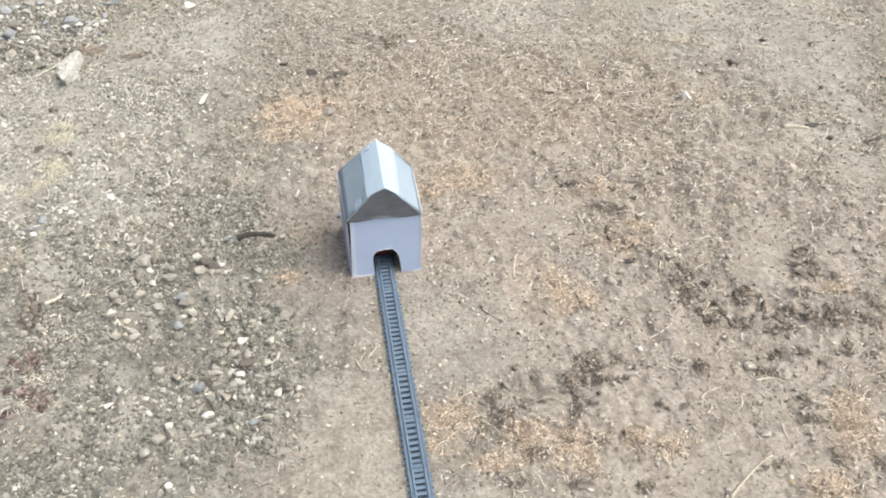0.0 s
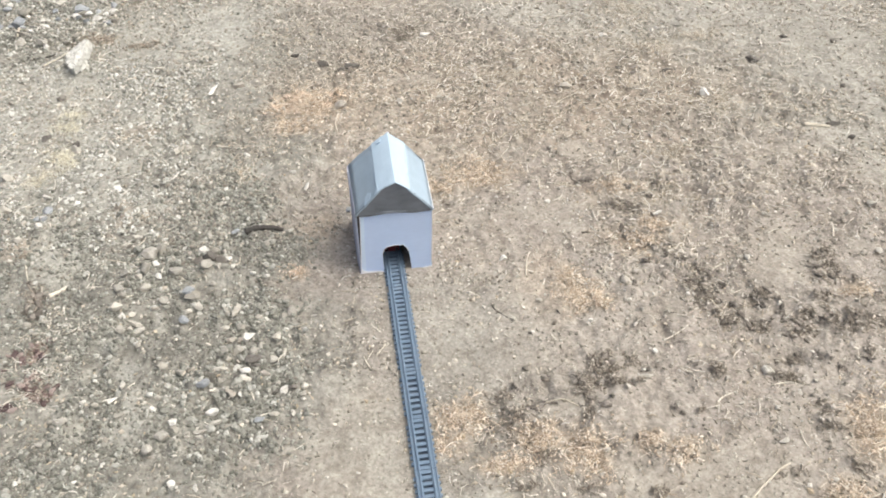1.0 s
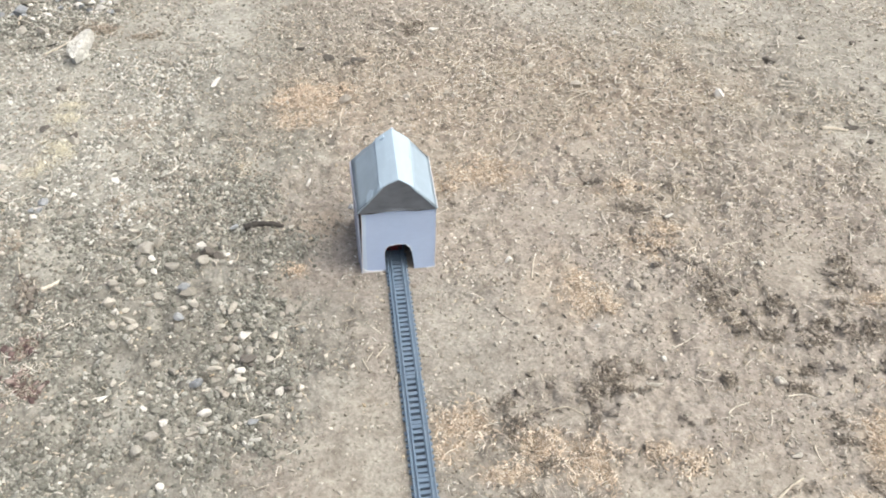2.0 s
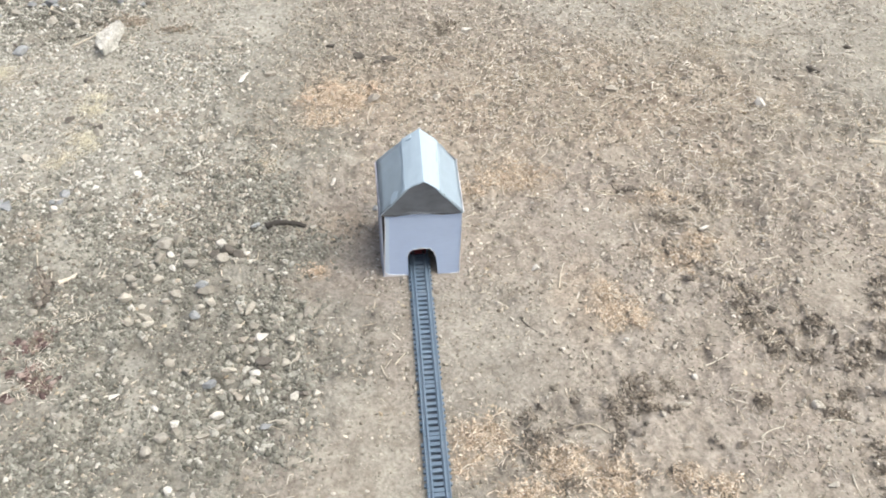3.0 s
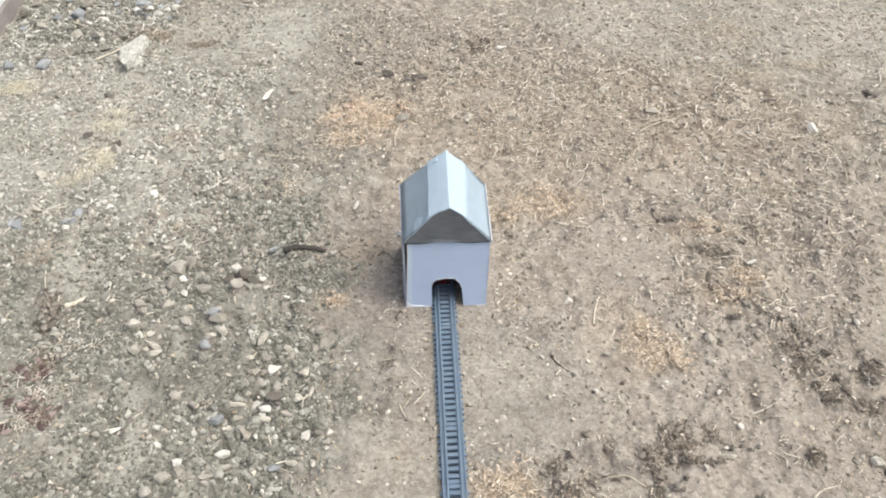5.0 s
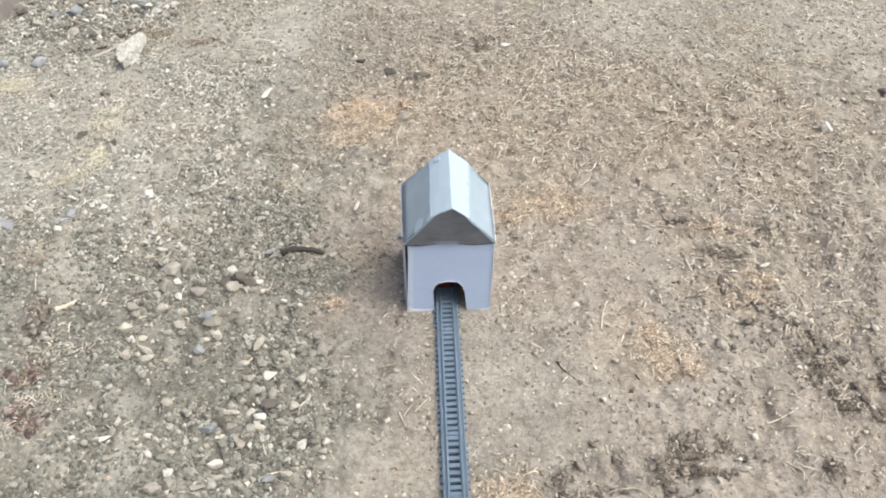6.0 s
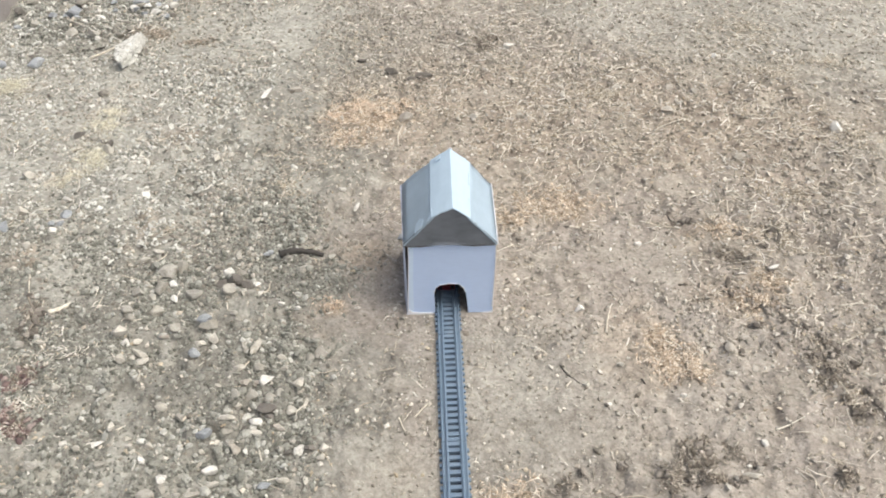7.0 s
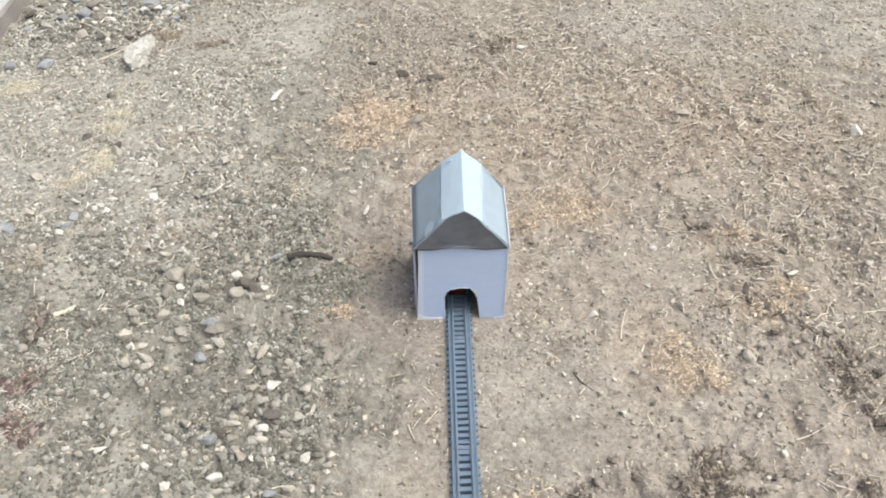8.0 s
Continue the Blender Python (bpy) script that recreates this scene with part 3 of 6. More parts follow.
    # scraps of pale paper pasted on the roof's front edge
    for scrap in ([(0.42, -0.01), (0.66, -0.01), (0.72, 0.09), (0.60, 0.15), (0.47, 0.11)], [(0.84, -0.01), (0.99, -0.01), (0.985, 0.13), (0.93, 0.08)]):
        pts = [Vector(el[0]).lerp(Vector(el[1]), v).lerp(Vector(bl[0]).lerp(Vector(bl[1]), v), u) + Vector((-0.75, 0, 0.66)) * 0.0022 for u, v in scrap]
        piece("paper_scrap", slab([tuple(p) for p in pts], (0.0006, 0, -0.0006)), TAPE, "scrap of pale paper", g)
    # the gable's foot curls out a little
    lip = [(-0.034, -0.0044, 0.1712), (-0.012, -0.0066, 0.1738), (0.018, -0.0064, 0.1726), (0.036, -0.0044, 0.1702), (0.034, -0.0040, 0.1745), (0.012, -0.0042, 0.1782), (-0.016, -0.0042, 0.1788)]
    piece("curled_lip", slab(lip, (0, 0.0012, 0)), GABLE_PAINT, "lip of card curling outward", g)
    # thin dark strip along the foot of the gable
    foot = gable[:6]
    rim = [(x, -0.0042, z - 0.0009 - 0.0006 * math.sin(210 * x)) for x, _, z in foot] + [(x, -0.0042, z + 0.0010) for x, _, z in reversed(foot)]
    piece("dark_strip", slab(rim, (0, 0.0030, 0)), DARK_STRIP, "dark strip along the lower edge", g)
    # torn paper showing at the cut edges
    # dark strip behind the corner gap, coloured as the shade inside it
    piece("dark_strip", slab([(-0.0765, 0.0034, 0.010), (-0.0700, 0.0034, 0.010), (-0.0620, 0.0034, 0.168), (-0.0712, 0.0034, 0.168)], (0, 0.0012, 0)), DARK_STRIP, "dark strip for the shade in the open corner seam", wall)
    piece("torn_edge", slab([(-0.0783, -0.0012, 0.006), (-0.0768, -0.0012, 0.004), (-0.0738, -0.0012, 0.040), (-0.0702, -0.0012, 0.086), (-0.0664, -0.0012, 0.130), (-0.0650, -0.0012, 0.168), (-0.0660, -0.0012, 0.168), (-0.0673, -0.0012, 0.138), (-0.0718, -0.0012, 0.085), (-0.0753, -0.0012, 0.040)], (0, 0.0010, 0)), TORN_PAPER, "torn white paper edge", wall)
    piece("torn_edge", slab([(0.0560, -0.0014, -0.0030), (0.0776, -0.0014, -0.0030), (0.0779, -0.0014, 0.0090), (0.0766, -0.0014, 0.0030), (0.0700, -0.0014, 0.0004), (0.0620, -0.0014, 0.0002)], (0, 0.0012, 0)), TORN_PAPER, "torn white paper edge", wall)
    arch = front[3:14]
    arc = [(x, -0.0011, z) for x, _, z in arch]
    arc += [(x * 1.03, -0.0011, z + 0.0011 + 0.0006 * math.sin(900 * x)) for x, _, z in reversed(arch)]
    piece("torn_edge", slab(arc, (0, 0.0008, 0)), TORN_PAPER, "torn paper rim of the arch", wall)
    piece("torn_edge", slab([(0.0768, -0.0012, 0.012), (0.0786, -0.0012, 0.012), (0.0845, -0.0012, 0.115), (0.0866, -0.0012, 0.166), (0.0856, -0.0012, 0.166), (0.0832, -0.0012, 0.110)], (0, 0.001, 0)), TORN_PAPER, "torn white paper edge", wall)
    piece("torn_edge", slab([(-0.0815, -0.0016, -0.0030), (-0.030, -0.0016, -0.0030), (-0.0315, -0.0016, 0.0012), (-0.055, -0.0016, 0.0026), (-0.0690, -0.0016, 0.0048), (-0.0755, -0.0016, 0.0125)], (0, 0.0014, 0)), TORN_PAPER, "torn white paper edge", wall)
    piece("torn_edge", slab([(0.0895, -0.0046, 0.1706), (0.0862, 0.158, 0.1728), (0.0853, 0.159, 0.1752), (0.0884, -0.0046, 0.1730)], (0.0011, 0, 0.0008)), TORN_PAPER, "torn white paper edge", wall)
    piece("corner_tape", slab([(-0.0760, -0.0008, 0.008), (-0.0668, -0.0008, 0.005), (-0.0632, -0.0008, 0.080), (-0.0560, -0.0008, 0.1690), (-0.0652, -0.0008, 0.1700), (-0.0700, -0.0008, 0.090)], (0, 0.0007, 0)), CORNER_PAPER, "paler strip of paper down the corner", wall)
    piece("tape_fold", slab([(-0.0125, 0.138, 0.2425), (-0.0045, 0.139, 0.2468), (-0.0040, 0.147, 0.2472), (-0.0115, 0.149, 0.2432)], (-0.0014, -0.0006, 0.0030)), TAPE, "folded end of the tape", strip)
    piece("torn_edge", slab([(0.0085, 0.1590, 0.2525), (0.0170, 0.1590, 0.2525), (0.0150, 0.1592, 0.2572), (0.0110, 0.1592, 0.2568)], (0, 0.0014, 0)), TORN_PAPER, "torn white paper edge", strip)
    return house


build_house()

# ---- the track ----
TRACK_TURN = 2.4                                   # degrees
TIE_PITCH = 0.0127


def on_track(s):
    """The place at the distance s along the track's middle line, from the house front outwards."""
    return Vector((-0.0015 + 0.042 * (s - 0.02), -s, 0))


def build_section(length):
    sec = empty_thing("track_section", Matrix(), "blue-grey plastic toy railway track section lying on dirt", "toy track", "track sections")
    half = length / 2 - 0.0003
    # side strips: a broad flat rail with two low lips, swept along the section
    outline = [(0.0085, 0.0015), (0.0200, 0.0015), (0.0205, 0.0080), (0.0195, 0.0092), (0.0180, 0.0092), (0.0174, 0.0070), (0.0134, 0.0070), (0.0126, 0.0112), (0.0108, 0.0112), (0.0100, 0.0074), (0.0085, 0.0075)]
    for side in (-1, 1):
        bm = bmesh.new()
        ends = [[bm.verts.new((side * px, yy, pz)) for px, pz in outline] for yy in (-half, half)]
        n = len(outline)
        for i in range(n):
            bm.faces.new((ends[0][i], ends[0][(i + 1) % n], ends[1][(i + 1) % n], ends[1][i]))
        bm.faces.new(ends[0]), bm.faces.new(ends[1])
        bmesh.ops.recalc_face_normals(bm, faces=bm.faces)
        part("rail", bm, TRACK_GREY, sec)
    for yy in (-half + 0.004, half - 0.004):
        part("joint_plate", block(-0.0088, 0.0088, yy - 0.0038, yy + 0.0038, 0.0010, 0.0078, 0.0005), TRACK_GREY, sec)
    count = round((length - 0.018) / TIE_PITCH)
    pitch = (length - 0.018) / count
    first = None
    for k in range(count):
        yy = -half + 0.009 + pitch * (k + 0.5)
        if first is None:
            bm = block(-0.0090, 0.0090, -0.0038, 0.0038, 0.0008, 0.0068, 0.0006)
            for side in (-1, 1):
                more = block(side * 0.0195, side * 0.0236, -0.0030, 0.0030, 0.0006, 0.0052, 0.0006)
                tmp = bpy.data.meshes.new("tie_end")
                more.to_mesh(tmp), more.free()
                bm.from_mesh(tmp)
                bpy.data.meshes.remove(tmp)
            bmesh.ops.recalc_face_normals(bm, faces=bm.faces)
            first = part("tie", bm, TRACK_GREY, sec)
            first.location = (0, yy, 0)
        else:
            t = new("tie", first.data)
            t.parent, t.location = sec, (0, yy, 0)
    # an added dark sheet under the ties: its colour is the shade in the gaps
    part("web", block(-0.0086, 0.0086, -half, half, 0.0002, 0.0009), TRACK_GAP_SHADE, sec)
    return sec


JOINTS = [-0.173, -0.058, 0.056, 0.287, 0.400, 0.511, 0.742, 0.973]


def lay_track():
    made = {}
    for a, b in zip(JOINTS, JOINTS[1:]):
        mid, length = on_track((a + b) / 2), round(b - a, 3)
        m = Matrix.Translation(mid) @ pose(0, 0, 0, 0, 0, TRACK_TURN)
        if length in made:
            copy_thing(made[length], m)
        else:
            made[length] = build_section(length)
            made[length].matrix_world = m


lay_track()


# ---- the train in the tunnel ----
def build_train():
    train = empty_thing("toy_locomotive", Matrix.Translation((-0.0052, 0.050, 0.0083)) @ pose(0, 0, 0, 0, 0, TRACK_TURN), "small toy locomotive with a red front standing inside the tunnel", "toy train")
    part("chassis", block(-0.013, 0.013, 0.003, 0.084, 0.004, 0.014, 0.001), BLACK_PLASTIC, train)
    part("buffer_beam", block(-0.0165, 0.0165, -0.001, 0.003, 0.005, 0.019, 0.0008), RED_PLASTIC, train, "red front beam")
    bm = bmesh.new()
    bmesh.ops.create_cone(bm, cap_ends=True, segments=24, radius1=0.0115, radius2=0.0115, depth=0.050, matrix=Matrix.Translation((0, 0.030, 0.026)) @ Matrix.Rotation(radians(90), 4, "X"))
    part("boiler", bm, RED_PLASTIC, train, "red boiler")
    bm = bmesh.new()
    bmesh.ops.create_cone(bm, cap_ends=True, segments=24, radius1=0.0118, radius2=0.010, depth=0.003, matrix=Matrix.Translation((0, 0.0035, 0.026)) @ Matrix.Rotation(radians(90), 4, "X"))
    part("smokebox_door", bm, BLACK_PLASTIC, train)
    part("cab", block(-0.0155, 0.0155, 0.056, 0.084, 0.014, 0.050, 0.0012), RED_PLASTIC, train, "red cab")
    bm = bmesh.new()
    bmesh.ops.create_cone(bm, cap_ends=True, segments=16, radius1=0.0035, radius2=0.0045, depth=0.013, matrix=Matrix.Translation((0, 0.014, 0.042)))
    part("chimney", bm, BLACK_PLASTIC, train)
    for yy in (0.018, 0.043, 0.068):
        for side in (-1, 1):
            bm = bmesh.new()
            bmesh.ops.create_cone(bm, cap_ends=True, segments=20, radius1=0.0078, radius2=0.0078, depth=0.003, matrix=Matrix.Translation((side * 0.0145, yy, 0.0078)) @ Matrix.Rotation(radians(90), 4, "Y"))
            part("wheel", bm, BLACK_PLASTIC, train)
    for side in (-1, 1):
        bm = bmesh.new()
        bmesh.ops.create_cone(bm, cap_ends=True, segments=14, radius1=0.0030, radius2=0.0030, depth=0.004, matrix=Matrix.Translation((side * 0.0105, -0.003, 0.0135)) @ Matrix.Rotation(radians(90), 4, "X"))
        part("buffer", bm, BLACK_PLASTIC, train)


build_train()

# ---- single stones ----
# rows of x, y in metres, width and depth in millimetres, turn in degrees
BLUE_STONES = [
    (-1.096, 1.200, 47, 49, 0), (-1.108, 0.919, 40, 47, 0), (-1.193, 0.901, 37, 32, 0), (-0.904, 1.237, 51, 80, 0), (-0.820, 0.295, 27, 33, 0),
    (-0.822, 0.264, 19, 19, 0), (-0.940, 0.260, 25, 33, 0), (-0.958, 0.268, 14, 30, 0), (-0.365, 0.170, 21, 14, 0), (-0.456, -0.095, 22, 18, 0),
    (-0.399, -0.274, 27, 18, 0), (-0.100, 0.217, 14, 18, 0), (-0.856, 1.232, 20, 30, 0), (-0.911, 1.203, 24, 30, 0), (-0.837, 0.259, 17, 16, 0),
    (-0.286, -0.367, 23, 14, 0), (-0.453, -0.019, 27, 22, 0),
]
WHITE_STONES = [
    (-1.026, 1.201, 20, 24, 0), (-0.982, 1.049, 23, 19, 0), (-0.460, 0.749, 14, 53, -12), (-0.458, 0.703, 14, 17, 0), (-0.357, 0.559, 18, 9, 0),
    (-0.664, 0.360, 22, 32, 0), (-0.832, 0.346, 23, 17, 8), (-0.827, 0.236, 19, 15, 0), (-0.528, 0.045, 15, 17, 0), (-0.535, 0.080, 18, 17, 0),
    (-0.432, 0.111, 22, 21, 20), (-0.374, 0.083, 14, 15, 0), (-0.363, 0.063, 18, 10, 0), (-0.317, 0.027, 13, 10, 0), (-0.285, 0.015, 12, 9, 0),
    (-0.591, -0.064, 13, 15, 0), (-0.200, 0.316, 11, 27, 0), (-0.233, 0.362, 17, 12, 0), (-0.580, -0.284, 35, 12, 14), (-0.632, -0.285, 15, 11, 0),
]
WHITE_STONES_B = [
    (-0.491, -0.320, 11, 14, 0), (-0.449, -0.359, 14, 14, 0), (-0.283, -0.091, 17, 10, 0), (-0.317, -0.154, 25, 22, 0), (-0.320, -0.244, 26, 17, -18),
    (0.243, 0.017, 19, 15, 0), (0.884, 0.558, 24, 33, 0), (0.679, 0.897, 19, 21, 0), (0.352, 0.088, 10, 9, 0), (0.396, -0.195, 11, 9, 0),
    (0.378, 0.192, 14, 11, 0), (0.624, 0.109, 23, 10, 10), (0.102, -0.118, 7, 5, 0), (0.619, -0.148, 9, 9, 0), (0.473, -0.331, 10, 8, 0),
    (0.505, -0.292, 11, 15, 0), (-0.240, -0.301, 16, 23, 0), (0.269, -0.210, 10, 6, 0), (0.154, 0.970, 35, 15, 0), (-0.379, -0.337, 29, 17, 0),
]
WHITE_STONES_C = [
    (-0.450, -0.359, 16, 14, 0), (-0.493, -0.319, 12, 13, 0), (0.716, -0.359, 21, 15, 0), (-0.541, 1.283, 43, 56, 0), (-0.437, -0.489, 19, 17, 0),
    (-0.393, -0.504, 10, 16, 0), (-0.448, -0.356, 13, 14, 0),
]
CREAM_STONES = [
    (-0.615, 0.532, 26, 22, 0), (-0.534, 0.485, 16, 40, 0), (-0.522, 0.497, 15, 21, 0), (-0.504, 0.503, 18, 18, 0), (-0.947, 0.429, 32, 22, 0),
    (-0.923, 0.315, 30, 23, 0), (-0.862, 0.191, 21, 18, 0), (-0.592, 0.181, 23, 10, 0), (-0.616, 0.157, 29, 11, 0), (-0.552, 0.013, 29, 25, 0),
    (-0.592, 0.087, 15, 11, 0), (-0.604, -0.045, 30, 20, 0), (-0.571, -0.058, 15, 18, 0), (-0.560, -0.086, 37, 13, -25), (-0.569, -0.103, 14, 17, 0),
    (-0.549, -0.112, 30, 13, 25), (-0.584, -0.113, 21, 19, 0), (-0.542, -0.154, 13, 17, 0), (-0.486, -0.213, 24, 19, 0), (-0.683, -0.169, 19, 12, 0),
]
CREAM_STONES_B = [
    (-0.794, -0.067, 18, 14, 0), (-0.750, -0.061, 16, 10, 0), (-0.764, -0.093, 15, 10, 0), (-0.611, -0.181, 15, 6, 0), (-0.451, -0.070, 19, 11, 0),
    (-0.401, -0.164, 12, 9, 0), (-0.556, -0.259, 13, 19, 0), (-0.549, -0.284, 8, 18, -10), (-0.606, -0.295, 16, 12, 0), (-0.488, -0.290, 15, 11, 0),
    (-0.512, -0.302, 10, 11, 0), (-0.378, -0.282, 12, 10, 0), (-0.399, -0.300, 12, 10, 0), (-0.369, -0.367, 27, 10, 0), (-0.446, -0.259, 9, 8, 0),
    (-0.433, -0.262, 7, 10, 0), (-0.428, -0.060, 18, 23, 0), (-0.346, -0.084, 13, 34, -28), (-0.299, -0.102, 19, 15, 0), (-0.369, -0.128, 21, 13, 0),
]
CREAM_STONES_C = [
    (-0.259, -0.166, 20, 22, 0), (-0.354, -0.214, 14, 12, 0), (-0.264, -0.221, 21, 19, 0), (-0.317, -0.267, 23, 15, 0), (-0.365, -0.246, 27, 9, 0),
    (-0.242, -0.206, 9, 22, 0), (-0.200, -0.296, 15, 15, 0), (-0.204, -0.314, 17, 11, 0), (-0.259, -0.357, 23, 12, 0), (-0.223, -0.357, 9, 15, 0),
    (0.054, 0.650, 23, 20, 0), (0.163, 0.645, 21, 18, 0), (0.273, 0.720, 14, 17, 0), (0.229, 0.677, 16, 13, 0), (0.405, 0.746, 28, 21, 0),
    (0.914, 0.919, 35, 22, 0), (0.235, -0.170, 14, 11, 0), (0.264, -0.051, 9, 8, 0), (0.300, -0.124, 14, 9, 0), (0.491, -0.145, 17, 9, 0),
]
CREAM_STONES_D = [
    (0.486, -0.218, 10, 9, 0), (0.477, -0.352, 25, 9, 0), (1.136, 0.082, 23, 17, 0), (1.065, 0.053, 15, 11, 0), (1.084, -0.071, 20, 18, 0),
    (0.874, 0.079, 14, 12, 0), (1.012, 0.005, 15, 10, 0), (1.178, 0.045, 12, 11, 0), (0.782, -0.059, 13, 22, 0), (0.768, -0.052, 20, 10, 0),
    (0.721, -0.359, 21, 20, 0), (0.701, -0.452, 12, 9, 0), (0.684, -0.526, 20, 11, 0), (0.742, -0.615, 15, 10, 0), (1.185, 0.417, 22, 15, 0),
    (0.471, -0.353, 26, 10, 0), (0.424, -0.385, 9, 16, 0), (0.248, -0.422, 15, 7, 0), (0.326, -0.595, 13, 8, 0), (1.135, 0.811, 22, 19, 0),
]
CREAM_STONES_E = [
    (0.153, -0.541, 10, 8, 0),
]
GREY_STONES = [
    (-0.573, 0.050, 20, 18, 0), (-0.600, 0.059, 25, 18, 0), (-1.088, 1.252, 45, 44, 0), (-0.870, 0.761, 26, 21, 0), (-0.610, 0.392, 25, 21, 0),
    (-1.065, 1.084, 39, 51, 0), (-0.571, 0.372, 19, 21, 0), (-0.662, 0.403, 22, 14, 0), (-0.555, 0.117, 35, 34, 0), (-0.529, 0.125, 20, 31, 0),
    (-0.557, 0.072, 28, 42, 15), (-0.490, 0.051, 34, 23, 0), (-0.608, 0.014, 24, 18, 0), (-0.597, -0.008, 18, 15, 0), (-0.442, -0.033, 35, 21, 30),
    (-0.241, 0.313, 11, 19, 0), (-0.406, 0.279, 13, 22, 0), (-0.422, 0.159, 13, 29, 0), (-0.285, 0.124, 14, 32, -35), (-0.237, 0.160, 20, 14, 28),
]
GREY_STONES_B = [
    (-0.410, 0.111, 28, 15, 0), (-0.421, 0.055, 29, 21, 0), (-0.395, 0.060, 16, 16, 0), (-0.402, -0.001, 16, 12, 0), (-0.645, -0.096, 20, 20, 0),
    (-0.795, 0.530, 26, 33, 0), (-0.749, 0.240, 25, 25, 0), (-0.666, -0.332, 26, 14, 15), (-0.691, -0.319, 14, 10, 0), (-0.698, -0.364, 21, 12, 0),
    (-0.446, -0.237, 23, 16, 0), (-0.369, -0.079, 15, 23, 0), (-0.247, -0.103, 15, 15, 0), (-0.335, -0.125, 20, 17, 0), (-0.290, -0.128, 15, 10, 0),
    (-0.339, -0.183, 26, 20, 0), (-0.364, -0.189, 16, 23, 0), (-0.289, -0.186, 18, 21, 0), (-0.304, -0.196, 21, 21, 0), (-0.363, -0.266, 20, 13, 0),
]
GREY_STONES_C = [
    (-0.355, -0.286, 18, 17, 0), (-0.335, -0.283, 11, 7, 0), (-0.209, -0.270, 20, 14, 0), (-0.253, -0.284, 11, 8, 0), (-0.271, -0.302, 9, 8, 0),
    (-0.313, -0.364, 14, 10, 0), (-0.506, -0.035, 23, 17, 0), (-0.465, -0.387, 29, 19, 30), (-0.490, -0.412, 24, 22, 20), (-0.396, -0.382, 34, 12, 0),
    (-0.443, -0.380, 16, 18, 0), (-0.668, -0.330, 21, 14, 0), (-0.696, -0.371, 22, 14, 0), (-0.419, -0.387, 14, 9, 0), (-0.556, -0.326, 24, 14, 0),
    (-0.757, 1.299, 37, 31, 0), (-0.680, -0.430, 13, 11, 0), (-0.659, -0.328, 16, 14, 0), (-0.697, -0.364, 15, 11, 0), (-0.349, -0.373, 27, 10, 0),
]
GREY_STONES_D = [
    (-0.398, -0.397, 21, 8, 0), (-0.433, -0.335, 15, 11, 0), (-0.902, 1.215, 36, 37, 0), (-0.792, -0.064, 22, 15, 0), (-0.642, -0.098, 17, 17, 0),
]
TAN_STONES = [
    (-0.394, 0.770, 37, 24, 0), (-0.109, 0.643, 35, 30, 8), (-0.231, -0.090, 25, 26, 0), (-0.357, -0.155, 20, 19, 0), (-0.335, -0.154, 14, 10, 0),
    (-0.278, -0.259, 23, 14, 0), (-0.342, -0.305, 18, 20, 0), (-0.093, -0.145, 12, 8, 0), (0.514, 0.647, 32, 27, 0), (0.538, 0.754, 23, 20, 0),
    (0.595, 0.735, 17, 21, 0), (0.643, 0.466, 29, 18, -20), (0.499, -0.093, 27, 15, -32), (-0.901, 0.228, 18, 16, 0), (-0.523, -0.051, 18, 10, 0),
    (0.886, 0.525, 14, 17, 0), (0.021, 1.048, 19, 21, 0), (0.764, 0.310, 15, 17, 0),
]
DARK_STONES = [
    (-1.130, 0.951, 15, 16, 0), (-0.818, 0.557, 12, 27, 0), (-0.154, 0.837, 34, 20, 0), (-0.072, 0.837, 46, 25, 0), (-0.103, 0.822, 26, 18, 0),
    (-0.443, 0.085, 20, 21, 0), (-0.416, 0.088, 29, 26, 0), (-0.391, 0.080, 27, 20, 0), (-0.302, -0.225, 35, 18, 8), (-0.298, -0.238, 17, 10, 0),
    (-0.336, -0.262, 14, 16, 0), (-0.223, -0.300, 19, 10, 0), (-0.258, -0.305, 15, 10, 0), (-0.099, -0.106, 8, 7, 0), (0.720, 0.694, 23, 15, 0),
    (0.820, 0.696, 29, 15, 0), (0.685, 0.727, 16, 11, 0), (0.907, 0.701, 13, 12, 0), (0.121, -0.050, 9, 8, 0), (0.488, -0.332, 18, 11, 0),
]
DARK_STONES_B = [
    (-0.878, 0.576, 24, 22, 0), (-0.875, 0.756, 28, 16, 0), (-1.067, 1.084, 30, 26, 0), (-0.795, 0.540, 20, 26, 20),
    (0.583, 0.212, 20, 14, 0), (0.265, -0.213, 8, 6, 0), (-0.141, -0.237, 8, 7, 0), (-0.801, 1.178, 18, 17, 0), (-0.237, 0.915, 29, 14, 0),
    (-1.255, 1.204, 26, 38, 0), (1.072, 0.702, 40, 23, -8), (1.339, 0.770, 20, 18, 0), (1.207, 0.813, 22, 14, 0), (1.280, 0.559, 15, 12, 0),
    (1.205, 0.338, 21, 18, 0), (1.312, 0.307, 43, 17, 0), (1.179, 0.397, 39, 11, 0),
]


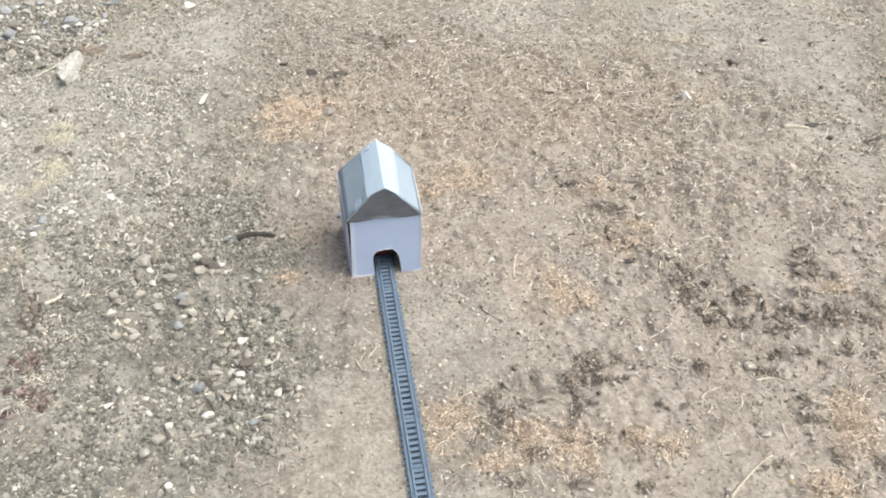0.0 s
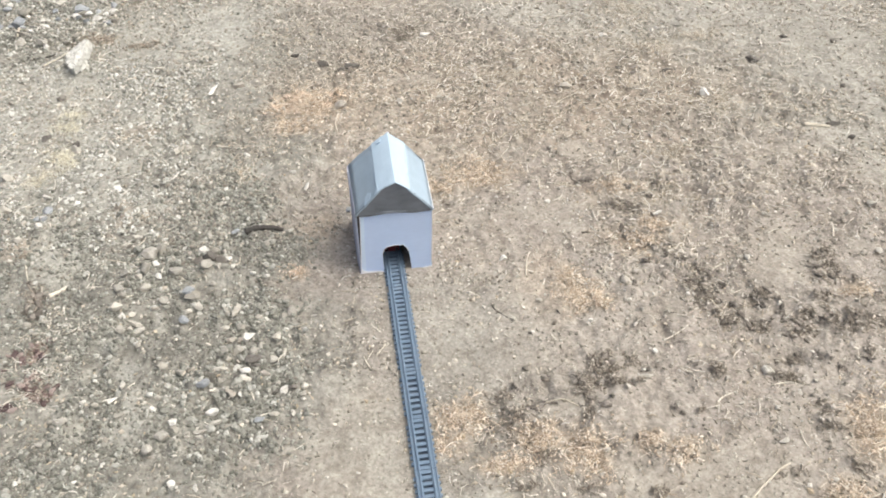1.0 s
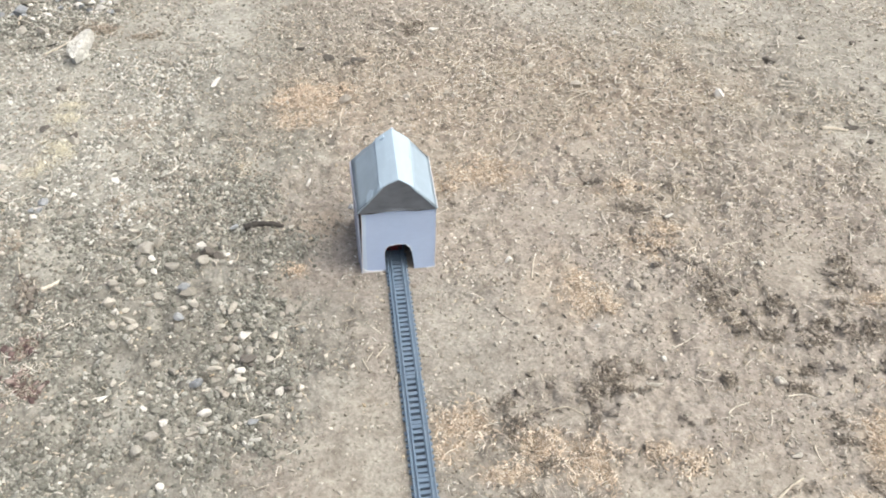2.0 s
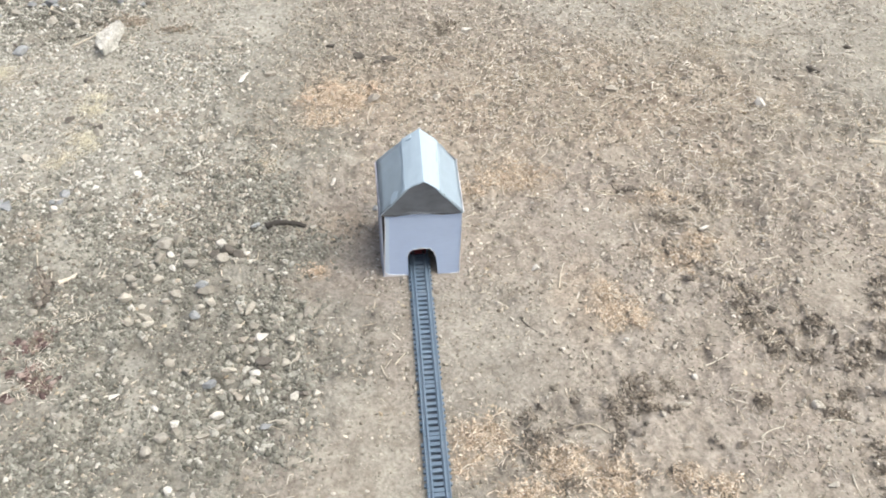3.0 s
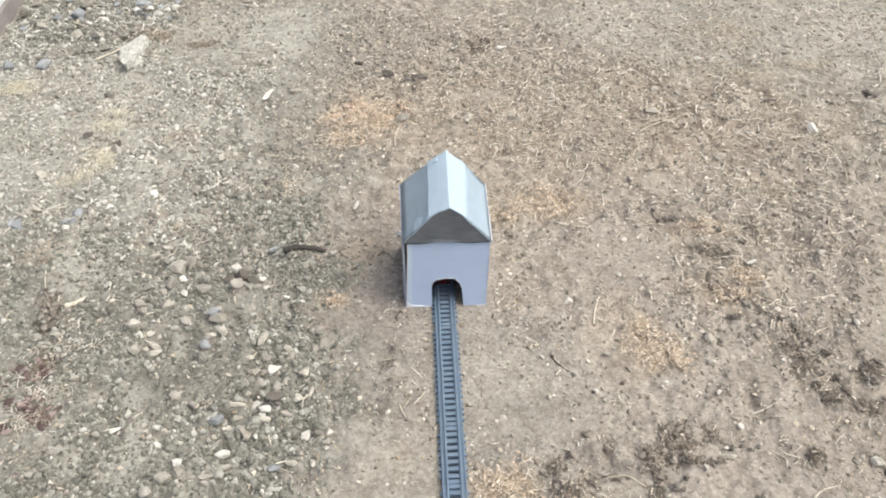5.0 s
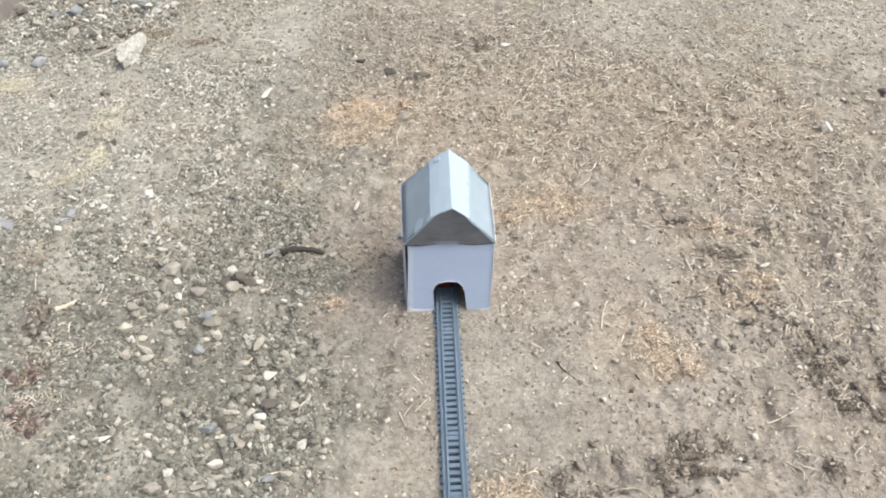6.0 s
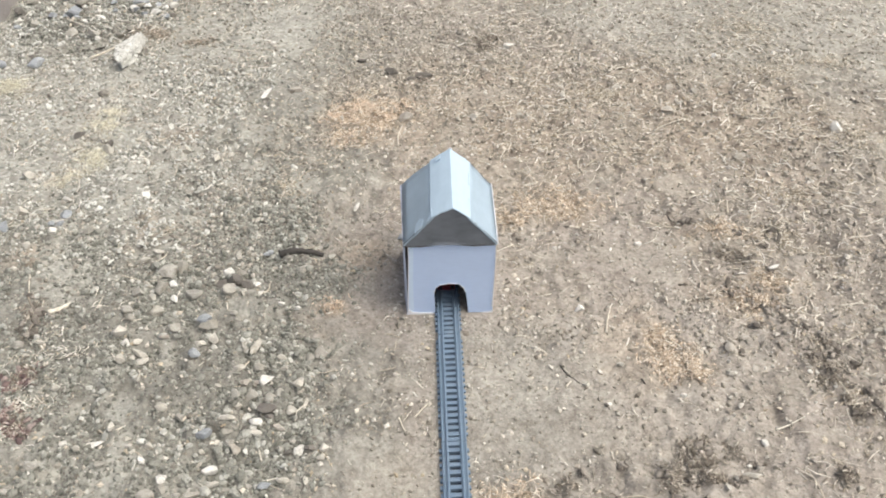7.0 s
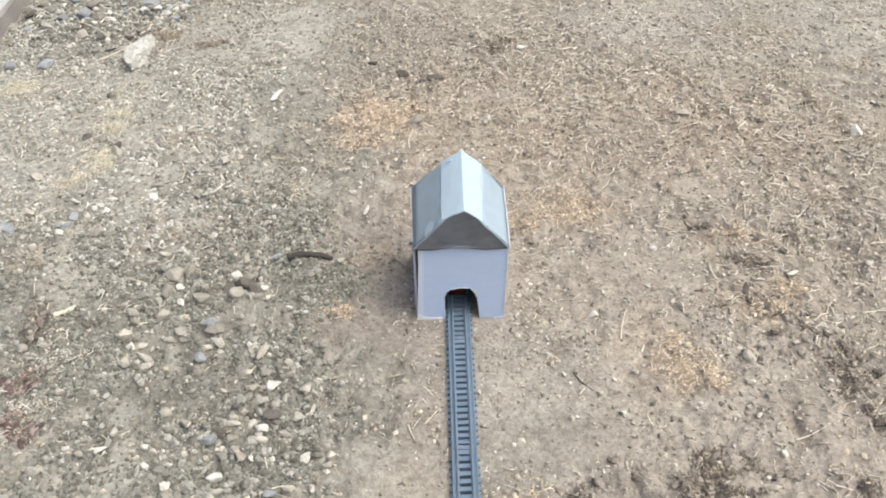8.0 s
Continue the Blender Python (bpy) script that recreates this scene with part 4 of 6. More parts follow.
def stone_mesh(seed, material, fine=3):
    """An angular stone about one unit wide, cut by random planes."""
    rng = np.random.RandomState(seed)
    bm = bmesh.new()
    bmesh.ops.create_icosphere(bm, subdivisions=fine, radius=0.68)
    planes = []
    for _ in range(9):
        n = rng.normal(size=3)
        planes.append((Vector(n / np.linalg.norm(n)), rng.uniform(0.30, 0.48)))
    off = Vector(rng.uniform(0, 50, 3))
    for v in bm.verts:
        for n, d in planes:
            over = v.co.dot(n) - d
            if over > 0:
                v.co -= n * over * 0.98
        v.co *= 1 + 0.05 * noise.noise(v.co * 3 + off) + 0.025 * noise.noise(v.co * 9 + off)
    for k in range(3):                              # fill a box one unit wide
        lo, hi = min(v.co[k] for v in bm.verts), max(v.co[k] for v in bm.verts)
        for v in bm.verts:
            v.co[k] = (v.co[k] - lo) / (hi - lo) - 0.5
    me = bpy.data.meshes.new("stone")
    bm.to_mesh(me)
    bm.free()
    me.materials.append(material)
    return me


def lay_stones(rows, material, label, seed, group):
    rng = np.random.RandomState(seed)
    shapes = [stone_mesh(seed * 10 + k, material) for k in range(5)]
    for k, (x, y, w, d, turn) in enumerate(rows):
        w, d = w / 1000, d / 1000
        high = min(w, 1.3 * d) * rng.uniform(0.55, 0.8)
        ob = new("stone", shapes[k % 5])
        ob.matrix_world = Matrix.Translation((x, y, height_at(x, y) + high * 0.30 + 0.0015)) @ pose(0, 0, 0, *rng.uniform(-14, 14, 2), turn + rng.uniform(-8, 8)) @ Matrix.Diagonal((w, d, high, 1)) @ pose(0, 0, 0, 0, 0, rng.choice([0, 90, 180, 270]))
        tagged(ob, label, "stone", group)


lay_stones(WHITE_STONES + WHITE_STONES_B + WHITE_STONES_C, PALE_STONE, "pale off-white angular stone lying on dirt", 1, "pale stones")
lay_stones(CREAM_STONES + CREAM_STONES_B + CREAM_STONES_C + CREAM_STONES_D + CREAM_STONES_E, CREAM_STONE, "cream-beige angular stone lying among gravel", 2, "cream stones")
lay_stones(GREY_STONES + GREY_STONES_B + GREY_STONES_C + GREY_STONES_D, GREY_STONE, "grey-beige rough stone half sunk in gravel", 3, "grey stones")
lay_stones(TAN_STONES, TAN_STONE, "tan-brown stone lying on dry dirt", 4, "tan stones")
lay_stones(BLUE_STONES, BLUE_STONE, "blue-grey smooth stone lying on dirt", 5, "blue-grey stones")
lay_stones(DARK_STONES + DARK_STONES_B, DARK_STONE, "dark grey-brown stone lying on dirt", 6, "dark stones")


def strew_stones():
    rng = np.random.RandomState(77)
    heap = [(rng.uniform(-1.26, -0.78), rng.uniform(1.06, 1.52), rng.uniform(16, 38), rng.uniform(13, 28), rng.uniform(-40, 40)) for _ in range(63)]
    lay_stones([h for k, h in enumerate(heap) if k % 3 == 0], BLUE_STONE, "blue-grey smooth stone lying on dirt", 11, "stones by the kerb")
    lay_stones([h for k, h in enumerate(heap) if k % 3 == 1], PALE_STONE, "pale stone lying among others by the kerb", 12, "stones by the kerb")
    lay_stones([h for k, h in enumerate(heap) if k % 3 == 2], GREY_STONE, "dusty grey stone lying by the kerb", 13, "stones by the kerb")


strew_stones()


def build_rock():
    rng = np.random.RandomState(5)
    bm = bmesh.new()
    bmesh.ops.create_icosphere(bm, subdivisions=5, radius=0.56)
    planes = [(Vector(n).normalized(), rng.uniform(0.34, 0.50)) for n in rng.normal(size=(12, 3))]
    for v in bm.verts:
        for n, d in planes:
            over = v.co.dot(n) - d
            if over > 0:
                v.co -= n * over * 0.9
        v.co *= 1 + 0.20 * noise.noise(v.co * 3 + Vector((2, 9, 4))) + 0.13 * noise.noise(Vector((v.co.x * 6, v.co.y * 13, v.co.z * 6))) + 0.06 * noise.noise(Vector((v.co.x * 13, v.co.y * 30, v.co.z * 13)))
        v.co.x *= 1 - 0.35 * v.co.y
    rock = part("rock", bm, WHITE_ROCK, None)
    rock.matrix_world = Matrix.Translation((-0.863, 0.958, height_at(-0.863, 0.958) + 0.014)) @ pose(0, 0, 0, 0, 4, -7) @ Matrix.Diagonal((0.052, 0.150, 0.056, 1))
    tagged(rock, "knobbly off-white rock lying beside a pale root", "rock")


build_rock()

# ---- loose cover: gravel, crumbs, chaff, straw ----
PHI = (1 + 5 ** 0.5) / 2
ICO_V = np.array([(-1, PHI, 0), (1, PHI, 0), (-1, -PHI, 0), (1, -PHI, 0), (0, -1, PHI), (0, 1, PHI), (0, -1, -PHI), (0, 1, -PHI), (PHI, 0, -1), (PHI, 0, 1), (-PHI, 0, -1), (-PHI, 0, 1)]) / 1.9
ICO_F = np.array([(0, 11, 5), (0, 5, 1), (0, 1, 7), (0, 7, 10), (0, 10, 11), (1, 5, 9), (5, 11, 4), (11, 10, 2), (10, 7, 6), (7, 1, 8),
                  (3, 9, 4), (3, 4, 2), (3, 2, 6), (3, 6, 8), (3, 8, 9), (4, 9, 5), (2, 4, 11), (6, 2, 10), (8, 6, 7), (9, 8, 1)])
OCT_V = np.array([(1, 0, 0), (-1, 0, 0), (0, 1, 0), (0, -1, 0), (0, 0, 1), (0, 0, -1)], float)
OCT_F = np.array([(0, 2, 4), (2, 1, 4), (1, 3, 4), (3, 0, 4), (2, 0, 5), (1, 2, 5), (3, 1, 5), (0, 3, 5)])


def turns(rng, n, tilt):
    """Random turns: any heading, leaning by up to about tilt degrees."""
    yaw = rng.uniform(0, 2 * np.pi, n)
    ax, ay = np.radians(rng.normal(0, tilt, n)), np.radians(rng.normal(0, tilt, n))
    c, s, o, z = np.cos, np.sin, np.ones(n), np.zeros(n)
    rz = np.stack([c(yaw), -s(yaw), z, s(yaw), c(yaw), z, z, z, o], -1).reshape(n, 3, 3)
    rx = np.stack([o, z, z, z, c(ax), -s(ax), z, s(ax), c(ax)], -1).reshape(n, 3, 3)
    ry = np.stack([c(ay), z, s(ay), z, o, z, -s(ay), z, c(ay)], -1).reshape(n, 3, 3)
    return rz @ rx @ ry


def free_of_things(x, y):
    house = (np.abs(x - 0.003) < 0.088) & (y > -0.006) & (y < 0.172)
    rail = (np.abs(x - (-0.0015 + 0.042 * (-y - 0.02))) < 0.0262) & (y < 0.1)
    kerb = x < -1.288
    return ~(house | rail | kerb)


def in_reach(x, y):
    """The stretch of ground beside the track that is strewn with loose pieces; it widens with y."""
    return (x > -1.03 - 0.363 * y) & (x < 1.30 + 0.505 * y)


def sow(rng, n, density):
    """About n places in the near stretch, denser where density(x, y) is higher."""
    xs, ys = [], []
    got = 0
    while got < n:
        x, y = rng.uniform(*NEAR_X, 40000), rng.uniform(*NEAR_Y, 40000)
        keep = (rng.uniform(0, 1, 40000) < density(x, y)) & free_of_things(x, y) & in_reach(x, y)
        xs.append(x[keep]), ys.append(y[keep])
        got += keep.sum()
    return np.concatenate(xs)[:n], np.concatenate(ys)[:n]


def scatter(name, rng, base_v, base_f, x, y, size, flat, jitter, tilt, sink, material, label, category, lift=0.0):
    """Many small pieces in one mesh; size and flat are the half widths and heights."""
    n = len(x)
    shape = base_v[None] * (1 + rng.uniform(-jitter, jitter, (n, len(base_v), 3)))
    shape = shape * np.stack([size * rng.uniform(0.8, 1.35, n), size * rng.uniform(0.65, 1.0, n), flat], -1)[:, None]
    shape = np.einsum("nij,nkj->nki", turns(rng, n, tilt), shape)
    shape += np.stack([x, y, ground_height(x, y) + flat * sink + lift], -1)[:, None]
    faces = (base_f[None] + (np.arange(n) * len(base_v))[:, None, None]).reshape(-1, 3)
    ob = new(name, raw_mesh(name, shape.reshape(-1, 3), faces, material))
    return tagged(ob, label, category, kind="stuff")


def strands(rng, x, y, z, length, width, lean, bend, heading=None, rings=4):
    """Curved three-sided strands: verts and faces."""
    n = len(x)
    yaw = rng.uniform(0, 2 * np.pi, n) if heading is None else heading
    curl, rise = rng.normal(0, bend, n), np.abs(rng.normal(0, lean, n))
    ang = yaw[:, None] + curl[:, None] * np.linspace(-1, 1, rings)[None]
    step = length[:, None] / (rings - 1)
    px, py = np.cumsum(np.cos(ang) * step, 1), np.cumsum(np.sin(ang) * step, 1)
    px, py = px - px.mean(1, keepdims=True), py - py.mean(1, keepdims=True)
    u = np.linspace(0, 1, rings)[None]
    pz = rise[:, None] * length[:, None] * (u ** 1.3) + 0.10 * length[:, None] * np.sin(np.pi * u) * rng.uniform(0, 1, (n, 1))
    w = width[:, None] * np.interp(u, (0, 0.33, 0.67, 1), (0.8, 1.0, 0.9, 0.45))
    side = np.stack([-np.sin(ang), np.cos(ang), np.zeros_like(ang)], -1)
    mid = np.stack([px + x[:, None], py + y[:, None], pz + z[:, None]], -1)
    up = np.array([0, 0, 1.0])
    verts = np.stack([mid + side * w[..., None], mid - side * w[..., None], mid + up * w[..., None] * 0.9], 2).reshape(n, 3 * rings, 3)
    f = []
    for r in range(rings - 1):
        for k in range(3):
            a, b = r * 3 + k, r * 3 + (k + 1) % 3
            f += [(a, b, b + 3), (a, b + 3, a + 3)]
    last = 3 * rings - 3
    f = np.array(f + [(0, 2, 1), (last, last + 1, last + 2)])
    faces = (f[None] + (np.arange(n) * 3 * rings)[:, None, None]).reshape(-1, 3)
    return verts.reshape(-1, 3), faces


def some(rng, n, lo, hi, power=2.0):
    """Sizes from lo to hi, most of them small."""
    return lo + (hi - lo) * rng.uniform(0, 1, n) ** power


def clumps(x, y, seed):
    """Uneven density: swept spots and littered ones."""
    return np.clip(3.0 * value_noise(x * 6.5, y * 6.5, seed) * value_noise(x * 17, y * 17, seed + 1) + 1.3 * value_noise(x * 2.6, y * 2.6, 71) - 0.72, 0.05, 1.5)


def stony(x, y):
    return cover(x, y, GRAVEL_BEDS) * (1 - 0.8 * cover(x, y, BARE_SPOTS))


def upper_left(x, y):
    return np.clip((-x - 0.42) * 6, 0, 1) * np.clip((y - 0.10) * 5, 0, 1)


rng = np.random.RandomState(11)


def bare_less(x, y, share):
    return (1 - share * cover(x, y, BARE_SPOTS)) * (1 - 0.9 * share * dusty(x, y))


def strew(name, n, density, low, high, power, thick, shape, jitter, tilt, sink, material, label, category, lift=0.0):
    """Sow and scatter one kind of loose piece: half widths from low to high, thick times as high."""
    x, y = sow(rng, n, density)
    size = some(rng, len(x), low, high, power)
    scatter(name, rng, *shape, x, y, size, size * rng.uniform(*thick, len(x)), jitter, tilt, sink, material, label, category, lift)


def pebble_shape():
    me = stone_mesh(401, GRAVEL_MAT, 2)
    shape = 2 * np.array([v.co for v in me.vertices]), np.array([p.vertices for p in me.polygons])
    bpy.data.meshes.remove(me)
    return shape


ICO, OCT = (ICO_V, ICO_F), (OCT_V, OCT_F)
strew("pebbles", 380, lambda x, y: stony(x, y) * np.where((x > -0.48) & (y < 0.2), 1.0, 0.35),
      0.0034, 0.0085, 1.8, (0.55, 0.85), pebble_shape(), 0.12, 16, 0.35, GRAVEL_MAT, "small grey-beige angular pebbles among gravel", "pebbles")
strew("gravel", 4800, lambda x, y: 0.75 * stony(x, y) * np.clip(2.6 * value_noise(x * 13, y * 13, 19) - 0.7, 0.08, 1.3) + 0.03 * (x < -0.25),
      0.0024, 0.0082, 2.8, (0.5, 0.85), ICO, 0.32, 18, 0.35, GRAVEL_MAT, "loose grey-beige angular gravel over the dirt", "gravel")
strew("soil_clods", 5500, lambda x, y: cover(x, y, CLOD_BEDS) * np.clip(1.6 * value_noise(x * 12, y * 12, 17), 0.2, 1),
      0.0018, 0.0064, 2.2, (0.5, 0.85), ICO, 0.32, 22, 0.35, CLOD_MAT, "loose brown-grey clods of dry soil", "soil clods")
strew("soil_clods", 2800, lambda x, y: np.clip((x + 0.12) * 5, 0.12, 1) * np.clip((y + 0.35) * 3, 0.3, 1) * bare_less(x, y, 0.8) * np.clip(2.2 * value_noise(x * 7, y * 7, 61) - 0.35, 0.1, 1),
      0.0022, 0.0072, 2.6, (0.45, 0.75), ICO, 0.36, 22, 0.25, CLOD_MAT, "lumps of dry brown soil on tilled dirt", "soil clods")
strew("fine_gravel", 17000, lambda x, y: stony(x, y) ** 0.7 * np.clip(2.4 * value_noise(x * 11, y * 11, 18) - 0.45, 0.16, 1),
      0.0020, 0.0060, 1.8, (0.5, 0.85), ICO, 0.34, 22, 0.15, FINE_MAT, "fine grey-beige gravel packed over the dirt", "gravel")
strew("pale_crumbs", 11000, lambda x, y: upper_left(x, y) * bare_less(x, y, 0.9) * np.clip(1.6 * value_noise(x * 10, y * 10, 27), 0.15, 1),
      0.0018, 0.0080, 2.8, (0.5, 0.9), OCT, 0.42, 25, 0.4, PALE_CRUMB_MAT, "pale grey crumbs and stone chips on dirt", "soil crumbs")
strew("soil_crumbs", 17000, lambda x, y: (0.45 + 0.6 * cover(x, y, GRAVEL_BEDS)) * bare_less(x, y, 0.85) * clumps(x, y, 21),
      0.0017, 0.0062, 2.3, (0.6, 1.0), OCT, 0.42, 25, 0.4, CRUMB_MAT, "small dry crumbs of tan and brown soil", "soil crumbs")
strew("soil_crumbs", 5500, lambda x, y: np.clip((x + 0.26) * 9, 0, 1) * np.clip((0.9 - x) * 4, 0, 1) * np.clip((0.25 - y) * 4, 0.1, 1) * np.clip(1.7 * value_noise(x * 9, y * 9, 29), 0.2, 1),
      0.0013, 0.0050, 2.6, (0.5, 0.9), OCT, 0.4, 25, 0.3, CLOD_MAT, "small brown crumbs of soil on dirt", "soil crumbs")
strew("grit", 4000, lambda x, y: (0.45 + 0.4 * cover(x, y, GRAVEL_BEDS)) * bare_less(x, y, 0.7) * clumps(x, y, 24),
      0.0007, 0.0019, 1.5, (0.7, 0.7), OCT, 0.3, 40, 0.4, CRUMB_MAT, "fine tan grit scattered over the dirt", "grit")
strew("chaff", 10500, lambda x, y: 0.6 * (0.6 + 0.5 * (x > 0.1) + 0.5 * (y > 0.3) + 0.8 * cover(x, y, TAN_PATCHES)) * bare_less(x, y, 0.75) * clumps(x, y, 31),
      0.0013, 0.0058, 2.2, (0.3, 0.3), OCT, 0.35, 22, 1.2, FLECK_MAT, "pale flakes of chaff and broken leaf", "chaff", 0.0011)
strew("leaf_litter", 7000, lambda x, y: np.clip((x + 0.05) * 5, 0.05, 1) * np.clip(0.13 + 0.9 * (y > -0.1) + 0.5 * (y > 0.3), 0, 1) * bare_less(x, y, 0.8) * clumps(x, y, 37),
      0.0017, 0.0074, 2.2, (0.2, 0.5), OCT, 0.4, 26, 0.9, LITTER_MAT, "brown crumbled leaf litter on the dirt", "leaf litter")
strew("small_stones", 3600, lambda x, y: np.clip((x + 0.30) * 6, 0.05, 1) * bare_less(x, y, 0.45) * np.clip(2.0 * value_noise(x * 8, y * 8, 57) - 0.3, 0.12, 1),
      0.0014, 0.0046, 2.2, (0.55, 0.85), ICO, 0.22, 20, 0.15, STONELET_MAT, "tiny pale tan stones on the dirt", "small stones")
strew("pale_chips", 7000, lambda x, y: np.clip((x - 0.05) * 4 + 2 * (y - 0.4), 0.06, 1) * np.clip((y + 0.35) * 4, 0.1, 1) * np.clip(2.6 * value_noise(x * 9, y * 9, 47) - 0.7, 0.05, 1),
      0.0016, 0.0062, 2.4, (0.3, 0.7), OCT, 0.45, 25, 0.8, PALE_CHIP_MAT, "pale chips of soil and dead stalk on dirt", "chips")

x, y = sow(rng, 11000, lambda x, y: 0.7 * (0.16 + 0.8 * (x > 0.12) * (0.35 + value_noise(x * 3, y * 3, 35)) * np.where((x < 0.55) & (y < 0.05), 0.35, 1.0) + 0.45 * (y > 0.4)) * bare_less(x, y, 0.85) * (1 - 0.55 * cover(x, y, GRAVEL_BEDS)) * clumps(x, y, 33))
n = len(x)
v, f = strands(rng, x, y, ground_height(x, y) + 0.0022, some(rng, n, 0.006, 0.040, 2.5), some(rng, n, 0.0006, 0.0014, 1.6), 0.08, 0.42, None, 3)
tagged(new("straw", raw_mesh("straw", v, f, STRAW_MAT)), "short bits of dry straw strewn over the dirt", "straw", kind="stuff")

x, y = sow(rng, 7500, lambda x, y: (0.30 + 0.5 * (x > 0.1) + 0.3 * (y > 0.3)) * bare_less(x, y, 0.85) * (1 - 0.4 * cover(x, y, GRAVEL_BEDS)) * clumps(x, y, 53))
for k, (kind, material) in enumerate((("pale_flecks", CURL_MAT), ("dark_flecks", LITTER_MAT))):
    some_x, some_y = x[k::2], y[k::2]
    v, f = strands(rng, some_x, some_y, ground_height(some_x, some_y) + 0.0025, some(rng, len(some_x), 0.004, 0.017, 1.8), some(rng, len(some_x), 0.0007, 0.0018, 1.8), 0.16, 0.6, None, 3)
    tagged(new(kind, raw_mesh(kind, v, f, material)), "tiny curled flecks of dead stalk on dirt", "chaff", kind="stuff")

x, y = sow(rng, 4200, lambda x, y: np.clip((x - 0.15) * 4 + 2 * (y - 0.35), 0.0, 1) * np.clip((y - 0.02) * 5, 0.06, 1) * np.clip(2.4 * value_noise(x * 8, y * 8, 45) - 0.5, 0.05, 1) * bare_less(x, y, 0.7))
n = len(x)
v, f = strands(rng, x, y, ground_height(x, y) + 0.003, some(rng, n, 0.008, 0.046, 2.2), some(rng, n, 0.0006, 0.0018, 2.0), 0.12, 0.55)
tagged(new("curled_straw", raw_mesh("curled_straw", v, f, CURL_MAT)), "curled pale bits of dead grass on dirt", "straw", kind="stuff")

strew("pale_chips", 5200, lambda x, y: upper_left(x, y) * np.clip((1.12 - y) * 4, 0, 1) * np.clip(2.6 * value_noise(x * 12, y * 12, 63) - 0.6, 0.08, 1),
      0.0022, 0.0085, 2.0, (0.3, 0.6), OCT, 0.5, 24, 0.5, PALE_CRUMB_MAT, "pale grey chips and scraps lying on the dirt", "chips")
strew("soil_crumbs", 2600, lambda x, y: upper_left(x, y) * np.clip(2.6 * value_noise(x * 9, y * 9, 64) - 0.7, 0.04, 1),
      0.0022, 0.0080, 2.0, (0.4, 0.7), OCT, 0.5, 24, 0.3, CLOD_MAT, "brown-grey crumbs of soil on pale dirt", "soil crumbs")
strew("pale_chips", 3600, lambda x, y: np.clip((x - 0.25) * 5, 0, 1) * np.clip((y - 0.75) * 4, 0, 1) * np.clip(2.4 * value_noise(x * 9, y * 9, 65) - 0.5, 0.08, 1),
      0.0022, 0.0080, 2.0, (0.3, 0.6), OCT, 0.5, 24, 0.5, PALE_CHIP_MAT, "pale chips of soil and dead stalk on dirt", "chips")
strew("soil_crumbs", 2600, lambda x, y: np.clip((x - 0.25) * 5, 0, 1) * np.clip((y - 0.75) * 4, 0, 1) * np.clip(2.4 * value_noise(x * 10, y * 10, 66) - 0.6, 0.06, 1),
      0.0022, 0.0075, 2.0, (0.4, 0.7), OCT, 0.5, 24, 0.3, CLOD_MAT, "brown crumbs of soil on pale dirt", "soil crumbs")
x, y = sow(rng, 1500, lambda x, y: (upper_left(x, y) + np.clip((x - 0.25) * 5, 0, 1) * np.clip((y - 0.75) * 4, 0, 1)) * np.clip(2.4 * value_noise(x * 7, y * 7, 67) - 0.6, 0.05, 1))
n = len(x)
v, f = strands(rng, x, y, ground_height(x, y) + 0.004, some(rng, n, 0.010, 0.050, 2.0), some(rng, n, 0.0007, 0.0018, 2.0), 0.12, 0.55)
tagged(new("straw", raw_mesh("straw", v, f, CURL_MAT)), "pale bits of straw strewn over pale dirt", "straw", kind="stuff")

# coarser bits on the dirt all round
x, y = rng.uniform(-1.25, 3.2, 16000), rng.uniform(-2.6, 3.6, 16000)
keep = ~(in_reach(x, y) & (y > NEAR_Y[0]) & (y < NEAR_Y[1])) & free_of_things(x, y)
x, y = x[keep], y[keep]
size = some(rng, len(x), 0.002, 0.009, 2.4)
scatter("soil_crumbs", rng, *OCT, x, y, size, size * 0.6, 0.45, 25, 0.3, CRUMB_MAT, "tan and brown crumbs of soil on dirt", "soil crumbs")

# ---- patches of dry grass ----
# rows of x, y, reach in x, reach in y
STRAW_PATCHES = [
    (-0.364, 0.391, 0.035, 0.028), (-0.586, 0.237, 0.024, 0.018), (-0.377, 0.353, 0.055, 0.019), (0.727, 0.333, 0.069, 0.042), (0.796, 0.819, 0.082, 0.055),
    (0.957, 0.854, 0.082, 0.039), (0.774, 1.019, 0.088, 0.093), (0.666, 0.194, 0.054, 0.068), (0.906, 0.529, 0.049, 0.068), (0.369, 0.729, 0.081, 0.050),
]
YELLOW_PATCHES = [
    (-0.836, 0.629, 0.039, 0.035), (-0.821, 0.493, 0.035, 0.050), (-0.861, 0.421, 0.036, 0.034), (-1.138, 0.800, 0.048, 0.041), (-0.830, 0.677, 0.034, 0.026),
    (-0.286, 0.174, 0.013, 0.007),
]
PALE_STRAW_PATCHES = [
    (-0.862, 0.577, 0.046, 0.056), (-0.852, 0.447, 0.052, 0.046), (-0.898, 0.397, 0.045, 0.032), (-0.844, 0.720, 0.051, 0.042), (-1.089, 0.784, 0.065, 0.038), (-0.818, 0.802, 0.038, 0.033), (-0.921, 0.274, 0.032, 0.033),
    (-0.724, -0.197, 0.034, 0.022), (-0.745, -0.044, 0.032, 0.020), (-0.787, -0.097, 0.027, 0.016), (-0.666, -0.091, 0.037, 0.011), (-0.697, -0.148, 0.030, 0.017),
]
